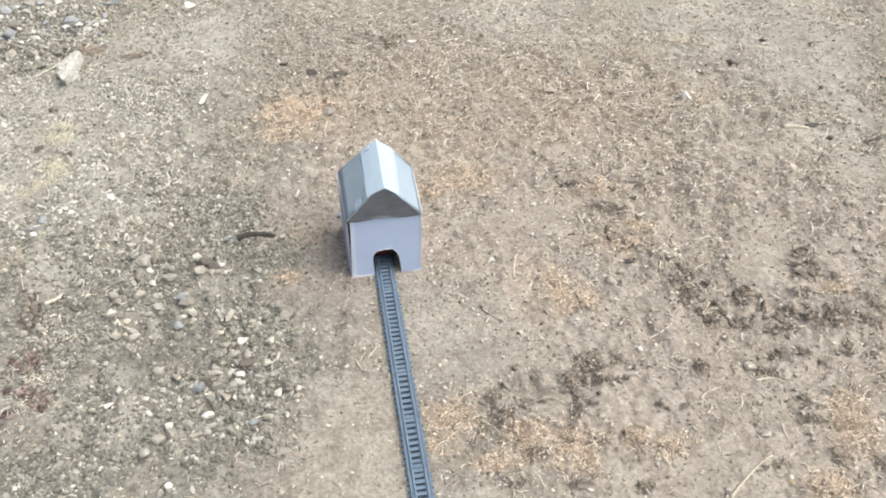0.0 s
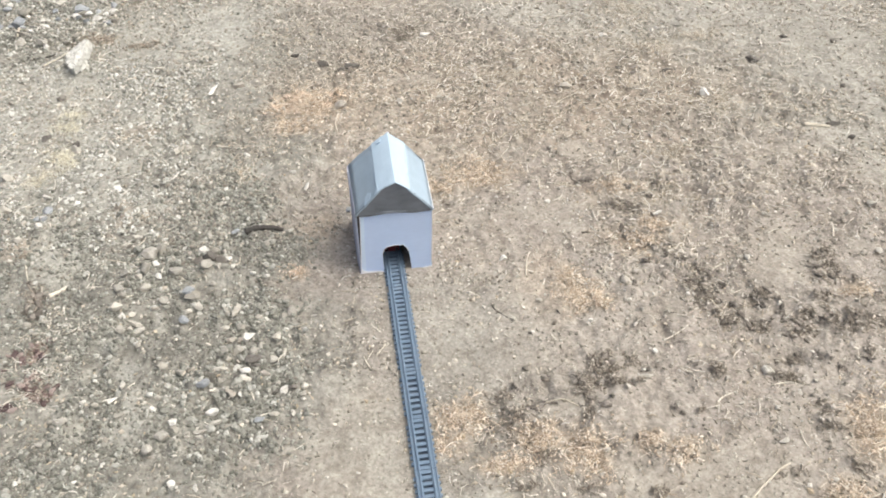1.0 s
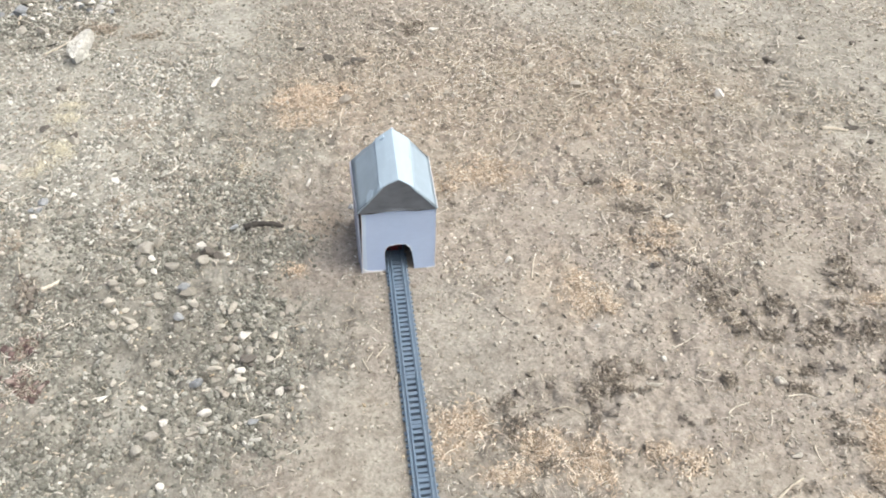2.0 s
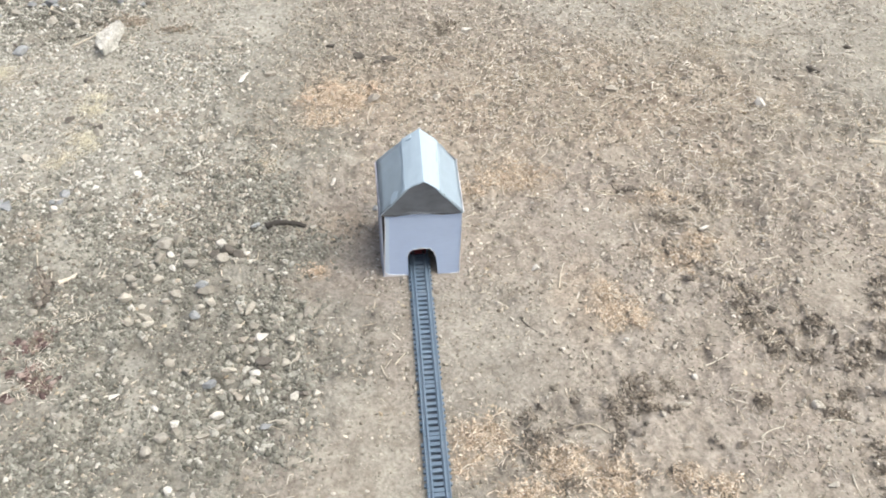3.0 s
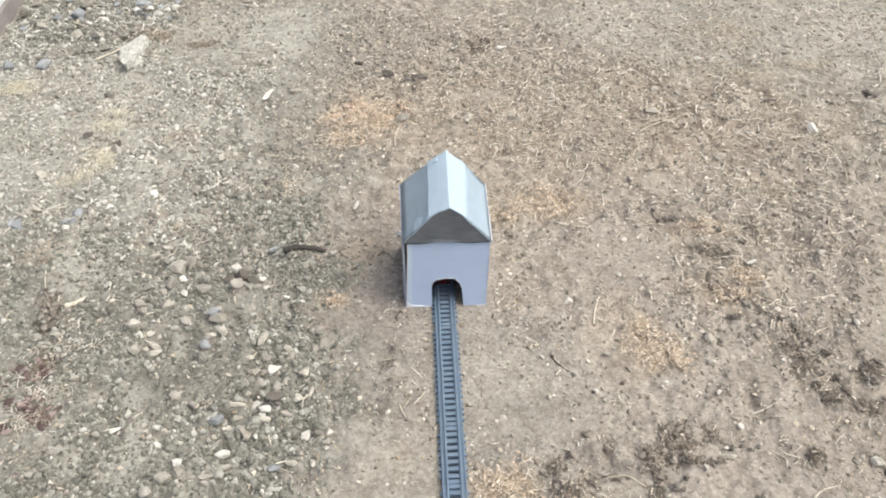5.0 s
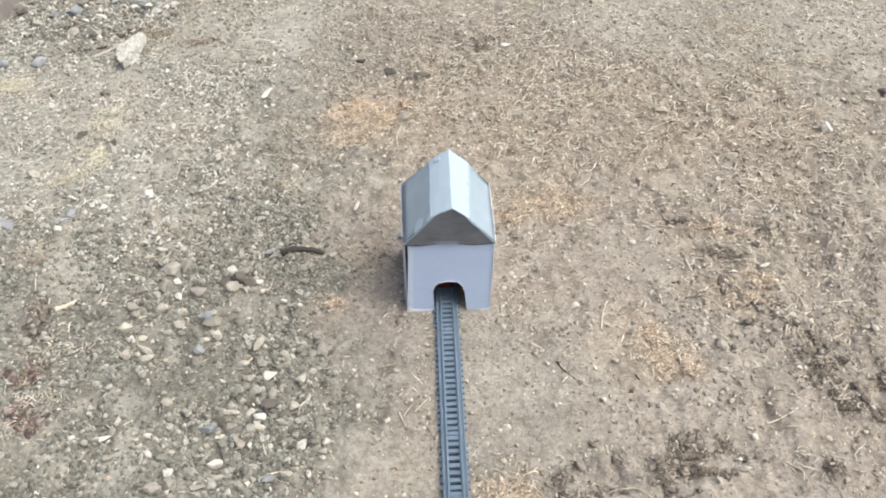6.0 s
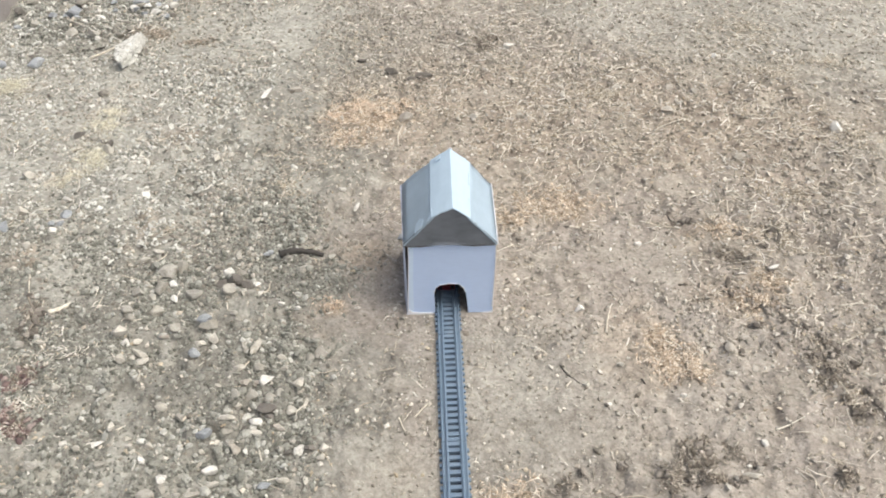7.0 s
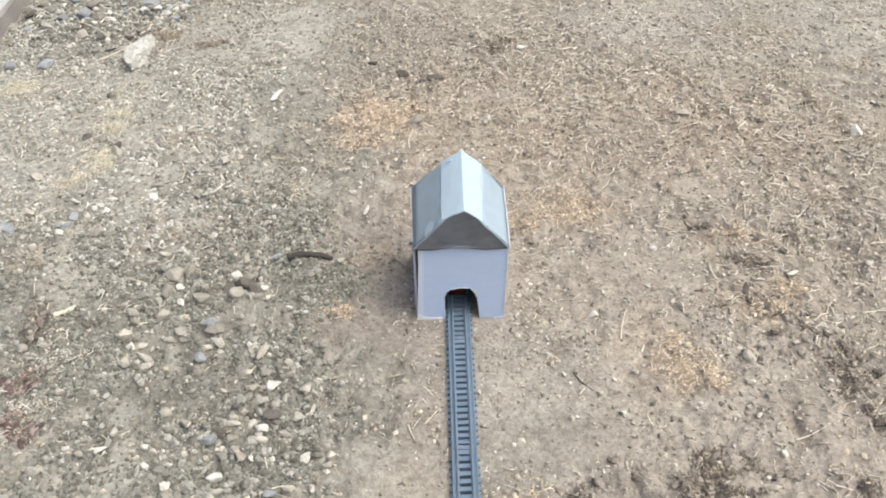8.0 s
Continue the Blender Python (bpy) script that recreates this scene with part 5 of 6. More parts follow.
RUST_PATCHES = [
    (-0.753, -0.141, 0.018, 0.025), (-0.748, -0.223, 0.023, 0.020), (-0.723, -0.257, 0.025, 0.014), (-0.765, -0.170, 0.018, 0.010),
]
BROWN_WEED_PATCHES = [
    (-0.828, 1.065, 0.080, 0.046), (-0.692, 1.020, 0.063, 0.019),
]


def grass_patch(row, material, seed, dense, label, strand_share=0.5):
    cx, cy, rx, ry = row
    rng = np.random.RandomState(seed)
    n = int(dense * rx * ry * 150000)
    r = rng.uniform(0, 1, n) ** 0.6 * np.abs(rng.normal(1.05, 0.36, n))
    t = rng.uniform(0, 2 * np.pi, n)
    r *= 0.6 + 0.8 * value_noise(np.cos(t) * 2.2 + seed, np.sin(t) * 2.2, 3)
    x, y = cx + rx * r * np.cos(t), cy + ry * r * np.sin(t)
    keep = free_of_things(x, y) & (0.6 * value_noise(x * 32, y * 32, seed) + 0.4 * value_noise(x * 90, y * 90, seed) > 0.24 + 0.16 * r)
    x, y = x[keep], y[keep]
    n = len(x)
    z = ground_height(x, y) + 0.0018 + 0.007 * rng.uniform(0, 1, n) ** 2
    h = int(n * strand_share)
    v, f = strands(rng, x[:h], y[:h], z[:h], some(rng, h, 0.005, 0.024, 2.0), some(rng, h, 0.0004, 0.0011, 1.6), 0.18, 0.6, None, 3)
    x, y, z = x[h:], y[h:], z[h:]
    size = some(rng, n - h, 0.0012, 0.0042, 2.0)
    shape = OCT_V[None] * np.stack([size * 1.5, size * 0.6, size * 0.3], -1)[:, None]
    shape = np.einsum("nij,nkj->nki", turns(rng, n - h, 28), shape) + np.stack([x, y, z], -1)[:, None]
    faces = (OCT_F[None] + (np.arange(n - h) * 6)[:, None, None]).reshape(-1, 3)
    v, f = np.concatenate([v, shape.reshape(-1, 3)]), np.concatenate([f, faces + len(v)])
    tagged(new("dry_grass_patch", raw_mesh("dry_grass_patch", v, f, material)), label, "dry grass", "patches of dry grass", "stuff")


for k, row in enumerate(TAN_PATCHES):
    grass_patch(row, TAN_MAT, 40 + k, 2.1, "tangled tan dry grass flattened on the dirt")
for k, row in enumerate(STRAW_PATCHES):
    grass_patch(row, STRAW_MAT, 60 + k, 1.0, "sparse yellowish dry straw on the dirt")
for k, row in enumerate(YELLOW_PATCHES):
    grass_patch(row, YELLOW_MAT, 50 + k, 2.6, "sparse tuft of yellow dry grass on dirt", 0.9)
for k, row in enumerate(BROWN_WEED_PATCHES):
    grass_patch(row, BROWN_WEED_MAT, 90 + k, 1.4, "brown dry weed flattened beside the rock", 0.8)
for k, row in enumerate(ORANGE_PATCHES):
    grass_patch(row, ORANGE_MAT, 70 + k, 1.1, "small orange-brown tuft of dry grass")
for k, row in enumerate(PALE_STRAW_PATCHES):
    grass_patch(row, CURL_MAT, 110 + k, 0.55, "thin scatter of pale dead grass on dirt")
for k, row in enumerate(RUST_PATCHES):
    grass_patch(row, RUST_MAT, 80 + k, 2.6, "reddish-brown dry weed flattened on dirt")

# ---- dark dead weeds ----
DARK_WEEDS = [
    (0.100, 1.002, 0.045, 0.037), (-0.786, 0.015, 0.026, 0.047), (0.395, -0.311, 0.038, 0.025), (0.345, -0.353, 0.030, 0.014), (0.414, -0.361, 0.037, 0.012),
    (0.455, -0.311, 0.020, 0.016), (0.664, -0.092, 0.024, 0.010), (0.663, -0.131, 0.025, 0.038), (0.638, -0.107, 0.017, 0.007), (0.675, -0.226, 0.019, 0.021),
    (0.615, -0.354, 0.011, 0.014), (0.556, 0.144, 0.027, 0.014), (0.305, 0.803, 0.025, 0.021), (-0.729, -0.240, 0.033, 0.027), (-0.753, -0.141, 0.022, 0.027),
]
DARK_WEEDS_B = [
    (0.661, -0.084, 0.016, 0.022), (0.647, -0.138, 0.025, 0.031), (0.776, -0.168, 0.027, 0.020), (0.702, -0.216, 0.041, 0.025), (0.743, -0.251, 0.031, 0.013),
    (0.957, -0.056, 0.023, 0.027), (0.956, -0.122, 0.050, 0.040), (0.894, -0.190, 0.027, 0.021), (0.931, -0.264, 0.050, 0.033), (0.857, -0.231, 0.049, 0.013),
    (1.040, -0.227, 0.036, 0.031), (1.002, -0.274, 0.040, 0.023), (0.820, -0.274, 0.031, 0.019), (0.779, -0.336, 0.028, 0.009), (0.758, -0.377, 0.030, 0.012),
    (0.787, -0.449, 0.027, 0.008),
]
DARK_WEEDS_C = [
    (0.783, -0.473, 0.024, 0.009), (0.789, -0.505, 0.030, 0.008), (0.613, -0.357, 0.014, 0.018), (0.387, -0.323, 0.034, 0.034), (0.339, -0.370, 0.018, 0.022),
    (0.340, -0.423, 0.010, 0.029), (0.425, -0.360, 0.052, 0.011), (0.331, -0.341, 0.014, 0.007), (0.190, -0.414, 0.033, 0.024), (0.189, -0.453, 0.037, 0.023),
    (0.244, -0.507, 0.017, 0.019), (0.186, -0.563, 0.031, 0.012), (0.314, -0.577, 0.019, 0.008), (0.429, -0.602, 0.016, 0.012), (0.680, -0.600, 0.025, 0.015),
    (0.765, -0.551, 0.010, 0.018),
]
DARK_WEEDS_D = [
    (0.550, -0.443, 0.018, 0.011), (0.532, 0.153, 0.036, 0.021), (0.806, -0.587, 0.025, 0.018), (0.875, -0.609, 0.015, 0.017), (0.182, -0.365, 0.029, 0.014),
    (0.938, -0.355, 0.012, 0.022), (0.982, -0.364, 0.019, 0.010), (-0.075, 0.824, 0.057, 0.024), (0.087, 0.977, 0.028, 0.026),
]


def dead_weed(row, seed):
    """Bunches of shrivelled leaf fingers and crumpled leaves matted on the dirt, lifting here and there."""
    cx, cy, rx, ry = row
    rx, ry = 1.2 * rx, 1.2 * ry
    rng = np.random.RandomState(seed)
    n = int(rx * ry * 190000) + 40
    t = rng.uniform(0, 2 * np.pi, n)
    r = np.sqrt(rng.uniform(0, 1, n)) * rng.normal(1.0, 0.25, n)
    r *= 0.6 + 0.8 * value_noise(np.cos(t) * 2.2 + seed, np.sin(t) * 2.2, 7)
    x, y = cx + rx * r * np.cos(t), cy + ry * r * np.sin(t)
    bunch = value_noise(x * 48, y * 48, seed) + 0.35 * value_noise(x * 120, y * 120, seed)
    keep = free_of_things(x, y) & (bunch > 0.60 + 0.28 * (r - 0.6))
    x, y, r, bunch = x[keep], y[keep], r[keep], bunch[keep]
    n = len(x)
    heading = 7 * value_noise(x * 24, y * 24, seed + 9) + rng.normal(0, 0.8, n)
    z = ground_height(x, y) + 0.0008 + (0.012 * np.clip(bunch - 0.45, 0, 0.8) + 0.003 * rng.uniform(0, 1, n)) * np.clip(1.3 - r, 0.2, 1)
    h = n * 2 // 3
    v, f = strands(rng, x[:h], y[:h], z[:h], some(rng, h, 0.004, 0.017, 2.0), some(rng, h, 0.0005, 0.0017, 2.0), 0.22, 0.5, heading[:h], 3)
    x, y, z = x[h:], y[h:], z[h:]
    size = some(rng, n - h, 0.0016, 0.0052, 2.0)
    shape = OCT_V[None] * (1 + rng.uniform(-0.4, 0.4, (n - h, 6, 3))) * np.stack([size * 1.3, size * 0.7, size * 0.4], -1)[:, None]
    shape = np.einsum("nij,nkj->nki", turns(rng, n - h, 35), shape) + np.stack([x, y, z + 0.001], -1)[:, None]
    faces = (OCT_F[None] + (np.arange(n - h) * 6)[:, None, None]).reshape(-1, 3)
    v, f = np.concatenate([v, shape.reshape(-1, 3)]), np.concatenate([f, faces + len(v)])
    tagged(new("dead_weed", raw_mesh("dead_weed", v, f, WEED_MAT)), "dark grey-brown dead weed matted flat on dirt", "dead weed", "dead weeds", "stuff")


for k, row in enumerate(DARK_WEEDS + DARK_WEEDS_B + DARK_WEEDS_C + DARK_WEEDS_D):
    dead_weed(row, 100 + k)


# ---- withered leaves along dead stems ----
WITHERED_ARMS = [
    [(0.634, -0.102), (0.643, -0.12), (0.662, -0.118), (0.682, -0.107)], [(0.671, -0.07), (0.68, -0.085), (0.68, -0.107)],
    [(0.646, -0.135), (0.662, -0.145)], [(0.678, -0.138), (0.694, -0.139)], [(0.705, -0.122), (0.701, -0.136)],
    [(0.728, -0.168), (0.743, -0.17), (0.76, -0.166), (0.782, -0.15), (0.793, -0.164)], [(0.672, -0.177), (0.687, -0.177)],
    [(0.707, -0.198), (0.712, -0.216), (0.715, -0.238), (0.72, -0.254)], [(0.736, -0.239), (0.753, -0.248), (0.768, -0.263)],
    [(0.682, -0.211), (0.669, -0.237)], [(0.698, -0.185), (0.705, -0.189)], [(0.803, -0.181), (0.804, -0.211), (0.795, -0.247), (0.808, -0.254)],
    [(0.768, -0.191), (0.749, -0.2)],
]
WITHERED_ARMS_B = [
    [(0.323, -0.338), (0.339, -0.342), (0.346, -0.362), (0.36, -0.365)],
    [(0.36, -0.365), (0.386, -0.355), (0.4, -0.36), (0.425, -0.359), (0.448, -0.367)],
    [(0.345, -0.368), (0.346, -0.391), (0.347, -0.413), (0.335, -0.439), (0.331, -0.455)], [(0.328, -0.407), (0.348, -0.405)],
    [(0.377, -0.298), (0.389, -0.316), (0.375, -0.34), (0.387, -0.352)], [(0.206, -0.341), (0.214, -0.353)],
    [(0.164, -0.369), (0.172, -0.38), (0.181, -0.392)], [(0.218, -0.404), (0.233, -0.399), (0.247, -0.408)], [(0.258, -0.394), (0.283, -0.391)],
    [(0.144, -0.435), (0.158, -0.43)], [(0.167, -0.441), (0.207, -0.415)], [(0.404, -0.292), (0.402, -0.317), (0.416, -0.305)],
    [(0.367, -0.408), (0.375, -0.413)], [(0.271, -0.333), (0.28, -0.329)],
]
WITHERED_ARMS_C = [
    [(0.607, -0.343), (0.614, -0.358)], [(0.908, -0.127), (0.93, -0.139), (0.954, -0.129)], [(0.941, -0.05), (0.943, -0.078), (0.954, -0.098)],
    [(0.969, -0.095), (0.972, -0.119)], [(0.906, -0.1), (0.922, -0.112)], [(0.887, -0.177), (0.908, -0.188), (0.927, -0.191)],
    [(0.942, -0.243), (0.956, -0.253)], [(0.901, -0.277), (0.922, -0.272), (0.927, -0.289)], [(0.943, -0.267), (0.948, -0.284)],
    [(0.831, -0.219), (0.852, -0.23), (0.854, -0.24)], [(0.81, -0.241), (0.829, -0.256)], [(0.864, -0.248), (0.892, -0.255)],
    [(0.781, -0.281), (0.795, -0.294), (0.798, -0.302)], [(0.819, -0.266), (0.827, -0.291)], [(0.909, -0.23), (0.924, -0.253), (0.935, -0.258)],
    [(0.732, -0.36), (0.736, -0.375)],
]
WITHERED_ARMS_D = [
    [(0.78, -0.33), (0.799, -0.329)], [(0.825, -0.339), (0.856, -0.352)], [(0.865, -0.371), (0.878, -0.369)], [(1.012, -0.203), (1.04, -0.198)],
    [(0.974, -0.255), (0.994, -0.266), (1.011, -0.285)], [(0.979, -0.361), (0.987, -0.371)], [(0.924, -0.35), (0.932, -0.359)],
    [(0.505, -0.423), (0.512, -0.438)], [(0.46, -0.519), (0.489, -0.532), (0.507, -0.542)], [(0.419, -0.6), (0.423, -0.608)],
    [(0.374, -0.303), (0.395, -0.318)], [(0.462, -0.33), (0.492, -0.331)], [(0.417, -0.475), (0.428, -0.496)],
]
WITHERED_ARMS_E = [
    [(0.518, 0.16), (0.532, 0.152), (0.545, 0.139), (0.562, 0.144)], [(0.61, 0.12), (0.616, 0.104), (0.622, 0.089)],
    [(0.451, 0.27), (0.483, 0.261), (0.504, 0.252)], [(0.554, 0.225), (0.574, 0.217), (0.591, 0.217)],
    [(0.639, 0.233), (0.654, 0.207), (0.662, 0.196)], [(0.599, 0.183), (0.623, 0.172)], [(0.529, 0.068), (0.533, 0.038)],
    [(0.555, 0.024), (0.575, 0.014), (0.594, 0.003)], [(0.554, -0.038), (0.562, -0.045)], [(0.598, -0.022), (0.612, -0.025)],
    [(0.628, -0.039), (0.638, -0.052)], [(0.663, -0.065), (0.681, -0.085), (0.682, -0.097)], [(0.496, -0.077), (0.514, -0.103)],
    [(0.616, 0.009), (0.629, -0.001)],
]
RUST_ARMS = [
    [(-0.812, -0.133), (-0.785, -0.147), (-0.771, -0.173)], [(-0.764, -0.127), (-0.741, -0.149), (-0.737, -0.163)], [(-0.834, -0.18), (-0.8, -0.168)],
    [(-0.803, -0.221), (-0.756, -0.235), (-0.733, -0.242)], [(-0.714, -0.236), (-0.689, -0.23)],
    [(-0.732, -0.261), (-0.709, -0.268), (-0.701, -0.243)], [(-0.804, -0.271), (-0.76, -0.285)],
]
BROWN_ARMS = [
    [(-0.808, 0.048), (-0.789, 0.024), (-0.781, -0.0), (-0.767, -0.029)], [(-0.78, 0.008), (-0.731, 0.006)], [(-0.781, -0.039), (-0.768, -0.062)],
    [(-0.8, -0.015), (-0.783, -0.031)],
]
TANGLES = [
    (-0.71, -0.197), (-0.74, -0.203), (-0.777, -0.221), (-0.729, -0.04), (-0.723, -0.1), (-0.78, -0.161), (-0.751, -0.267), (-0.685, -0.094),
]


def leaf_shape():
    bm = bmesh.new()
    bmesh.ops.create_icosphere(bm, subdivisions=2, radius=1.0)
    shape = np.array([v.co for v in bm.verts]), np.array([[v.index for v in f.verts] for f in bm.faces])
    bm.free()
    return shape


LEAF_V, LEAF_F = leaf_shape()


def withered_leaves(points, seed, material, label, size=1.0):
    """Shrivelled, folded leaves lying close along a dead stem, with bits of the stem between them."""
    rng = np.random.RandomState(seed)
    pts = np.array(points)
    seg = np.hypot(*np.diff(pts, axis=0).T)
    along = np.concatenate([[0], np.cumsum(seg)])
    n = max(3, int(along[-1] / (0.0062 * size)))
    s = np.sort(rng.uniform(-0.004, along[-1] + 0.004, n))
    x, y = np.interp(s, along, pts[:, 0]), np.interp(s, along, pts[:, 1])
    k = np.clip(np.searchsorted(along, s) - 1, 0, len(seg) - 1)
    way = np.diff(pts, axis=0)[k]
    yaw = np.arctan2(way[:, 1], way[:, 0]) + rng.normal(0, 0.7, n)
    x, y = x + rng.normal(0, 0.0035 * size, n), y + rng.normal(0, 0.0035 * size, n)
    a = size * rng.uniform(0.0042, 0.0095, n)
    b = a * rng.uniform(0.35, 0.62, n)
    c = b * rng.uniform(0.35, 0.6, n)
    p = LEAF_V[None] * (1 + 0.16 * rng.normal(0, 1, (n, len(LEAF_V), 1)))
    fold = np.sin(p[..., 0] * rng.uniform(2, 4, (n, 1)) + rng.uniform(0, 6, (n, 1))) * 0.8 + np.abs(p[..., 1]) * rng.uniform(-0.3, 1.2, (n, 1))
    curl = rng.normal(0, 0.5, (n, 1)) * p[..., 0] ** 2
    u, w = a[:, None] * p[..., 0], b[:, None] * (p[..., 1] + 0.4 * curl)
    h = c[:, None] * (p[..., 2] + 0.7 * fold) + 0.25 * rng.normal(0, 1, (n, 1)) * u
    co, si = np.cos(yaw)[:, None], np.sin(yaw)[:, None]
    z = ground_height(x, y) + 0.7 * c + 0.001 + 0.003 * rng.uniform(0, 1, n)
    v = np.stack([x[:, None] + co * u - si * w, y[:, None] + si * u + co * w, z[:, None] + h], -1).reshape(-1, 3)
    f = (LEAF_F[None] + (np.arange(n) * len(LEAF_V))[:, None, None]).reshape(-1, 3)
    m = n + 4
    s = rng.uniform(0, along[-1], m)
    x, y = np.interp(s, along, pts[:, 0]) + rng.normal(0, 0.005, m), np.interp(s, along, pts[:, 1]) + rng.normal(0, 0.005, m)
    sv, sf = strands(rng, x, y, ground_height(x, y) + 0.004, some(rng, m, 0.006, 0.022, 1.6), some(rng, m, 0.0004, 0.0010, 1.6), 0.12, 0.5)
    me = raw_mesh("withered_leaves", np.concatenate([v, sv]), np.concatenate([f, sf + len(v)]), material, True)
    tagged(new("withered_leaves", me), label, "dead leaves", "withered leaves on dead stems")


for k, pts in enumerate(WITHERED_ARMS + WITHERED_ARMS_B + WITHERED_ARMS_C + WITHERED_ARMS_D + WITHERED_ARMS_E):
    withered_leaves(pts, 300 + k, WITHERED_MAT, "dark grey-brown withered leaves along a dead stem")
for k, pts in enumerate(BROWN_ARMS):
    withered_leaves(pts, 400 + k, WITHERED_MAT, "dark brown withered leaves on gravelly dirt", 1.5)
for k, pts in enumerate(RUST_ARMS):
    withered_leaves(pts, 420 + k, RUST_LEAF_MAT, "purplish red-brown withered leaves on gravelly dirt", 1.25)
for k, (cx, cy) in enumerate(TANGLES):
    tangle_rng = np.random.RandomState(440 + k)
    n = 15
    x, y = cx + tangle_rng.normal(0, 0.020, n), cy + tangle_rng.normal(0, 0.016, n)
    v, f = strands(tangle_rng, x, y, ground_height(x, y) + 0.004, some(tangle_rng, n, 0.010, 0.038, 1.6), some(tangle_rng, n, 0.0005, 0.0013, 1.6), 0.12, 0.8)
    tagged(new("straw_tangle", raw_mesh("straw_tangle", v, f, CURL_MAT)), "loose tangle of pale curled straw on dirt", "straw", "straw tangles", "stuff")


# ---- single stalks and sticks ----
def stalk(name, points, radius, material, label, category, lift=0.003, rough=0.0):
    """A round stalk laid through a few places on the ground."""
    pts = [Vector((px, py, height_at(px, py) + lift)) for px, py in points]
    path = []
    for a, b in zip(pts, pts[1:]):
        path += [a.lerp(b, k / 5) for k in range(5)]
    path.append(pts[-1])
    for _ in range(3):
        path = [path[0]] + [path[i - 1] * 0.25 + path[i] * 0.5 + path[i + 1] * 0.25 for i in range(1, len(path) - 1)] + [path[-1]]
    bm = bmesh.new()
    rings = []
    for i, p in enumerate(path):
        ahead = (path[min(i + 1, len(path) - 1)] - path[max(i - 1, 0)]).normalized()
        side = ahead.cross(Vector((0, 0, 1))).normalized()
        above = side.cross(ahead)
        r = radius * (1 - 0.45 * i / len(path)) * (1 + rough * noise.noise(p * 160))
        rings.append([bm.verts.new(p + (side * math.cos(k * math.pi / 4) + above * math.sin(k * math.pi / 4)) * r * (1 + rough * noise.noise(p * 90 + Vector((k, 0, 0))))) for k in range(8)])
    for p, q in zip(rings, rings[1:]):
        for k in range(8):
            bm.faces.new((p[k], p[(k + 1) % 8], q[(k + 1) % 8], q[k]))
    bm.faces.new(rings[0][::-1]), bm.faces.new(rings[-1])
    bmesh.ops.recalc_face_normals(bm, faces=bm.faces)
    for f in bm.faces:
        f.smooth = len(f.verts) == 4
    return tagged(part(name, bm, material, None), label, category)


PALE_WOOD = stone_material("pale_dry_stalk", (0.58, 0.52, 0.41), (0.76, 0.71, 0.60))
STALKS = [
    [(-0.056, -0.235), (-0.044, -0.219), (-0.032, -0.203)],
    [(-0.082, -0.235), (-0.077, -0.250), (-0.070, -0.263)],
    [(-0.120, 0.527), (-0.126, 0.567), (-0.116, 0.603)],
    [(-0.588, 0.965), (-0.526, 0.959)],
    [(-0.877, 0.318), (-0.846, 0.323)],
    [(-0.647, 0.114), (-0.621, 0.105), (-0.597, 0.097)],
    [(-0.827, 0.108), (-0.819, 0.081), (-0.811, 0.058)],
    [(-0.782, 0.046), (-0.774, 0.016)],
    [(-0.478, 0.014), (-0.468, -0.010)],
    [(-0.356, 0.054), (-0.350, 0.070), (-0.350, 0.089)],
    [(-0.421, 0.028), (-0.416, 0.009)],
    [(-0.381, 0.031), (-0.379, 0.016)],
    [(-0.584, -0.255), (-0.567, -0.268)],
    [(-0.546, -0.266), (-0.536, -0.251)],
    [(-0.304, -0.303), (-0.297, -0.323)],
]
STALKS_B = [
    [(-0.290, -0.357), (-0.279, -0.351), (-0.268, -0.348)],
    [(0.065, 0.676), (0.082, 0.688), (0.107, 0.682), (0.129, 0.679)],
    [(0.127, 0.682), (0.132, 0.658), (0.135, 0.636)],
    [(0.208, 0.767), (0.227, 0.764), (0.245, 0.758)],
    [(0.262, 0.553), (0.298, 0.566), (0.332, 0.578)],
    [(0.301, 0.874), (0.349, 0.869), (0.399, 0.865)],
    [(0.397, 1.161), (0.439, 1.182)],
    [(0.232, 0.816), (0.241, 0.843), (0.247, 0.870)],
    [(0.249, 0.955), (0.296, 0.983)],
    [(0.499, 1.060), (0.478, 1.015)],
    [(0.298, 0.446), (0.312, 0.462), (0.328, 0.472)],
    [(0.918, 0.861), (0.941, 0.846), (0.955, 0.811)],
    [(0.472, 0.577), (0.502, 0.601), (0.544, 0.614)],
    [(0.683, 0.479), (0.685, 0.454)],
    [(0.537, 0.547), (0.562, 0.535)],
]
STALKS_C = [
    [(0.286, -0.043), (0.291, -0.013), (0.300, 0.012)],
    [(0.221, 0.255), (0.260, 0.248), (0.301, 0.238)],
    [(0.569, 0.131), (0.604, 0.123), (0.619, 0.106)],
    [(0.538, 0.155), (0.560, 0.158), (0.580, 0.169)],
    [(0.628, 0.400), (0.652, 0.393), (0.673, 0.426)],
    [(0.820, 0.234), (0.814, 0.201), (0.816, 0.182)],
    [(0.720, 0.009), (0.744, 0.013), (0.765, 0.015)],
    [(0.661, 0.194), (0.655, 0.162)],
    [(0.407, 0.036), (0.408, 0.017)],
    [(0.200, -0.173), (0.211, -0.160)],
    [(0.532, -0.263), (0.553, -0.257), (0.581, -0.245)],
    [(0.661, -0.110), (0.671, -0.129), (0.676, -0.146)],
    [(0.663, -0.167), (0.668, -0.193), (0.678, -0.219)],
    [(0.669, -0.213), (0.696, -0.179)],
    [(0.506, -0.278), (0.497, -0.270)],
]
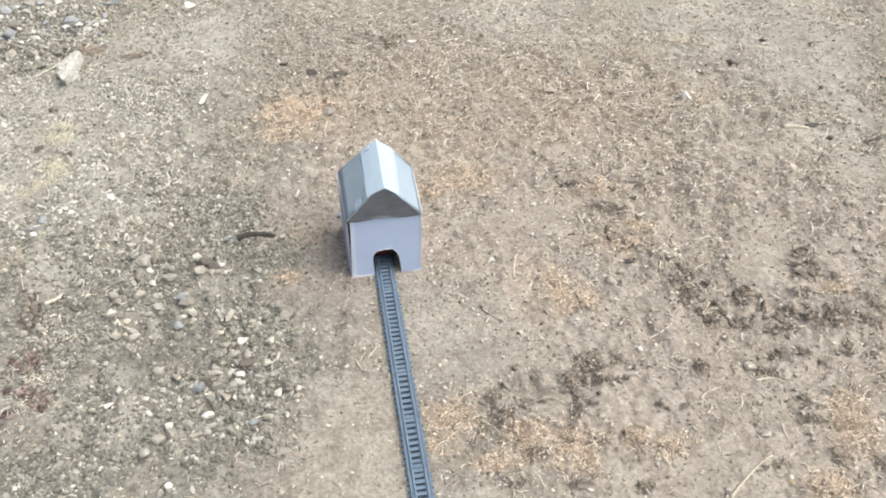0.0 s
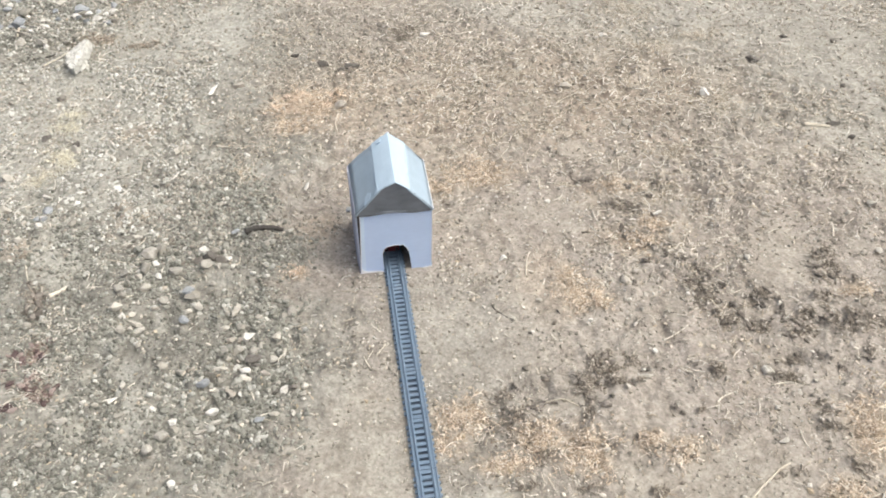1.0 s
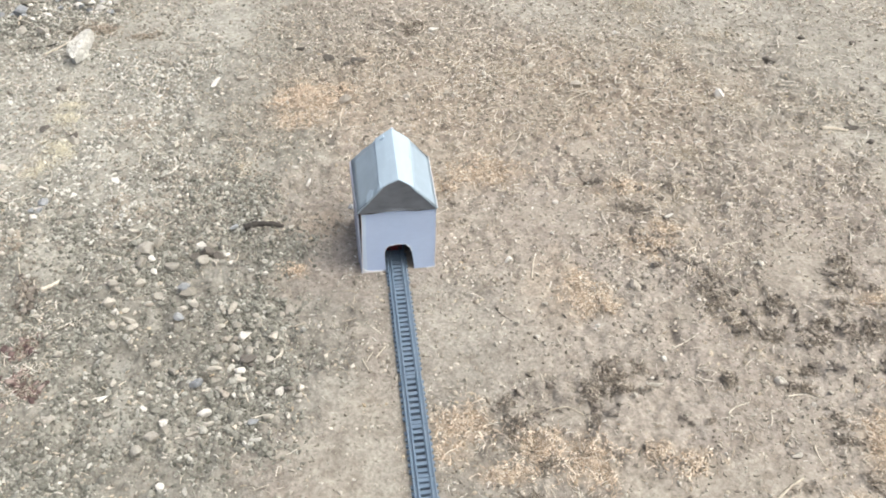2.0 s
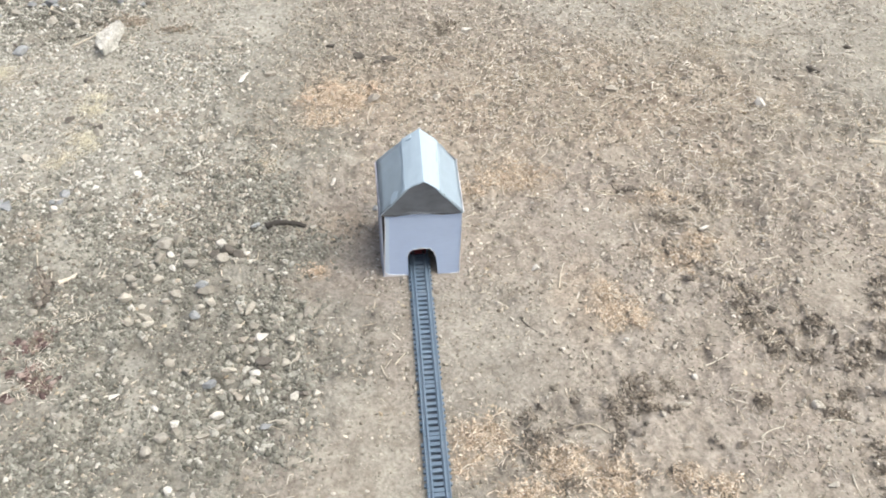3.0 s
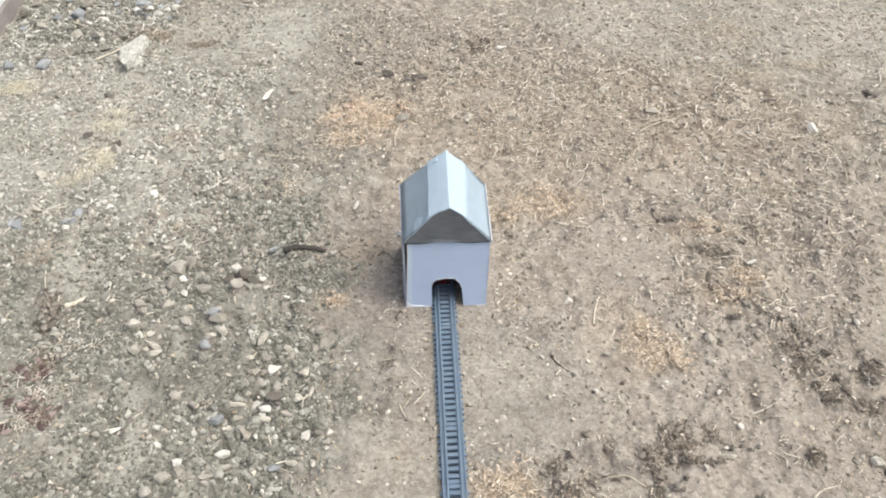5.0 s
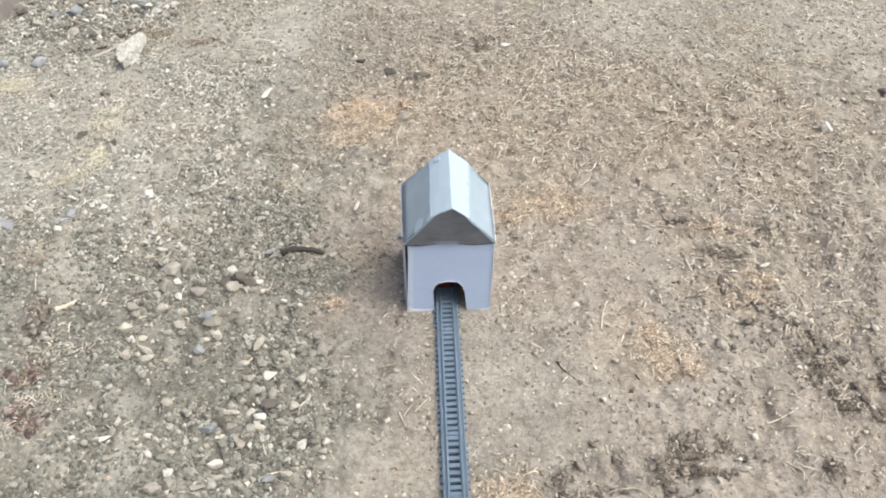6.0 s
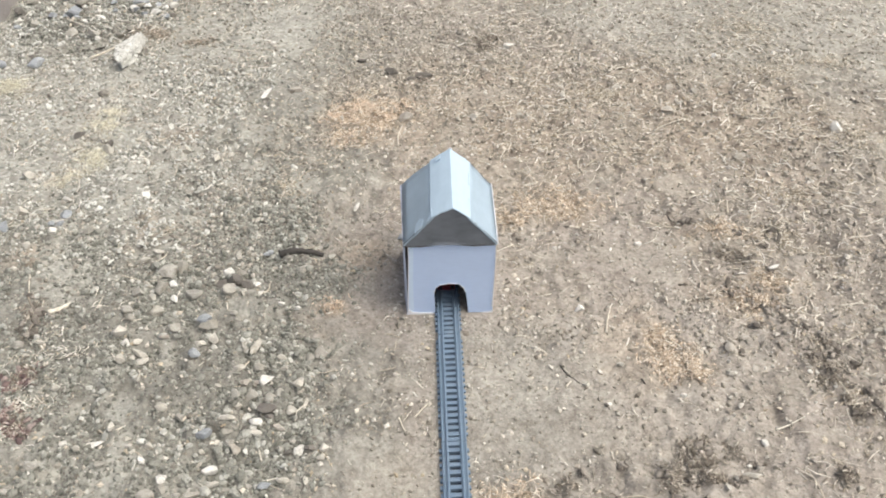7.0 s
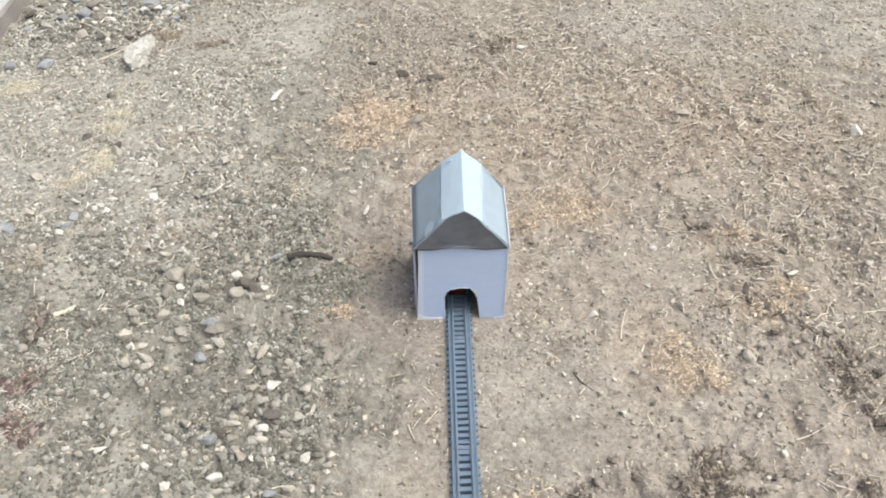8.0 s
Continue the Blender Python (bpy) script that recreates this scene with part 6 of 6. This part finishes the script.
STALKS_D = [
    [(-0.590, -0.013), (-0.574, -0.007)],
    [(-0.365, -0.121), (-0.357, -0.105)],
    [(-0.297, 0.744), (-0.264, 0.745), (-0.229, 0.739)],
    [(-0.171, 0.605), (-0.138, 0.613), (-0.112, 0.617)],
    [(0.334, 0.340), (0.357, 0.334)],
    [(0.497, 0.247), (0.526, 0.230)],
    [(0.402, 0.252), (0.434, 0.241), (0.472, 0.236)],
    [(0.577, 0.281), (0.582, 0.314)],
    [(0.696, -0.079), (0.739, -0.059)],
    [(0.781, 0.360), (0.796, 0.379)],
    [(0.452, -0.304), (0.465, -0.289)],
    [(0.181, 0.542), (0.201, 0.553)],
    [(1.017, 1.070), (1.052, 1.063)],
    [(-0.769, -0.164), (-0.747, -0.156)],
]
STALKS_E = [
    [(1.385, 0.507), (1.411, 0.545), (1.434, 0.559), (1.436, 0.536), (1.425, 0.509)],
    [(1.001, 0.497), (1.000, 0.418)],
    [(0.721, -0.509), (0.720, -0.532), (0.725, -0.549)],
    [(0.588, -0.432), (0.604, -0.417), (0.636, -0.409)],
    [(0.721, -0.392), (0.755, -0.388), (0.776, -0.401)],
    [(0.232, -0.402), (0.263, -0.388), (0.297, -0.387), (0.323, -0.407)],
    [(0.331, -0.412), (0.329, -0.437)],
    [(0.922, 0.857), (0.945, 0.821), (0.972, 0.824)],
    [(0.888, -0.449), (0.934, -0.413), (0.980, -0.412)],
    [(0.785, -0.655), (0.841, -0.640)],
    [(0.821, 0.207), (0.821, 0.234)],
    [(0.882, 0.174), (0.917, 0.171)],
]
for pts in STALKS + STALKS_B + STALKS_C + STALKS_D + STALKS_E:
    tagged(stalk("dry_stalk", pts, 0.0016, PALE_WOOD, "thin pale dry stalk lying on dirt", "dry stalk"), group="dry stalks")
stalk("pale_stick", [(0.571, -0.644), (0.608, -0.614), (0.655, -0.582), (0.677, -0.572)], 0.0030, PALE_WOOD, "pale peeled stick lying on dirt", "stick", rough=0.3)
stalk("pale_root", [(-0.967, 0.936), (-0.932, 0.965), (-0.896, 1.002), (-0.879, 1.032)], 0.0034, PALE_WOOD, "pale dry root lying against the rock", "root", 0.008, 0.3)
stalk("grey_twig", [(-1.004, 0.985), (-0.974, 0.999), (-0.946, 1.014)], 0.0032, BARK_MAT, "grey weathered twig lying on dirt", "twig", rough=0.3)
stalk("pale_stick", [(-1.087, 1.166), (-1.079, 1.116)], 0.0038, PALE_WOOD, "short pale stick leaning on stones", "stick", 0.010, 0.3)
stalk("brown_stalk", [(-0.742, 0.562), (-0.680, 0.556), (-0.638, 0.546)], 0.0016, PALE_WOOD, "thin brown stalk lying on dirt", "dry stalk", rough=0.3)
stalk("wood_chip", [(-0.755, 0.004), (-0.738, 0.020), (-0.724, 0.034)], 0.0052, PALE_WOOD, "pale splinter of wood on dirt", "wood chip", 0.005, 0.4)
stalk("dark_stick", [(-0.340, 0.161), (-0.315, 0.167), (-0.286, 0.168), (-0.253, 0.162)], 0.0080, BARK_MAT, "short dark weathered stick lying on gravel", "stick", 0.006, 0.5)
stalk("dark_twig", [(-0.331, 0.184), (-0.318, 0.191), (-0.302, 0.189)], 0.0026, BARK_MAT, "thin dark twig beside the stick", "twig", 0.004, 0.3)
stalk("pale_lath", [(1.097, 0.396), (1.132, 0.391), (1.167, 0.386)], 0.0060, PALE_WOOD, "short pale splinter of lath on dirt", "wood chip", 0.004, 0.2)
for pts in ([(-0.782, -0.038), (-0.774, -0.001), (-0.763, 0.029)], [(-0.773, -0.001), (-0.794, 0.025), (-0.811, 0.049)], [(-0.800, -0.004), (-0.771, -0.010), (-0.746, -0.021)]):
    tagged(stalk("dead_stem", pts, 0.0026, WEED_MAT, "dark dead weed stem lying on gravel", "dead stem", 0.003, 0.8), group="dead stems")
for pts in ([(0.195, -0.123), (0.207, -0.144), (0.226, -0.161)], [(0.331, -0.159), (0.335, -0.172)]):
    tagged(stalk("dark_twig", pts, 0.0014, BARK_MAT, "thin dark twig lying on bare dirt", "twig", 0.001, 0.3), group="dark twigs")
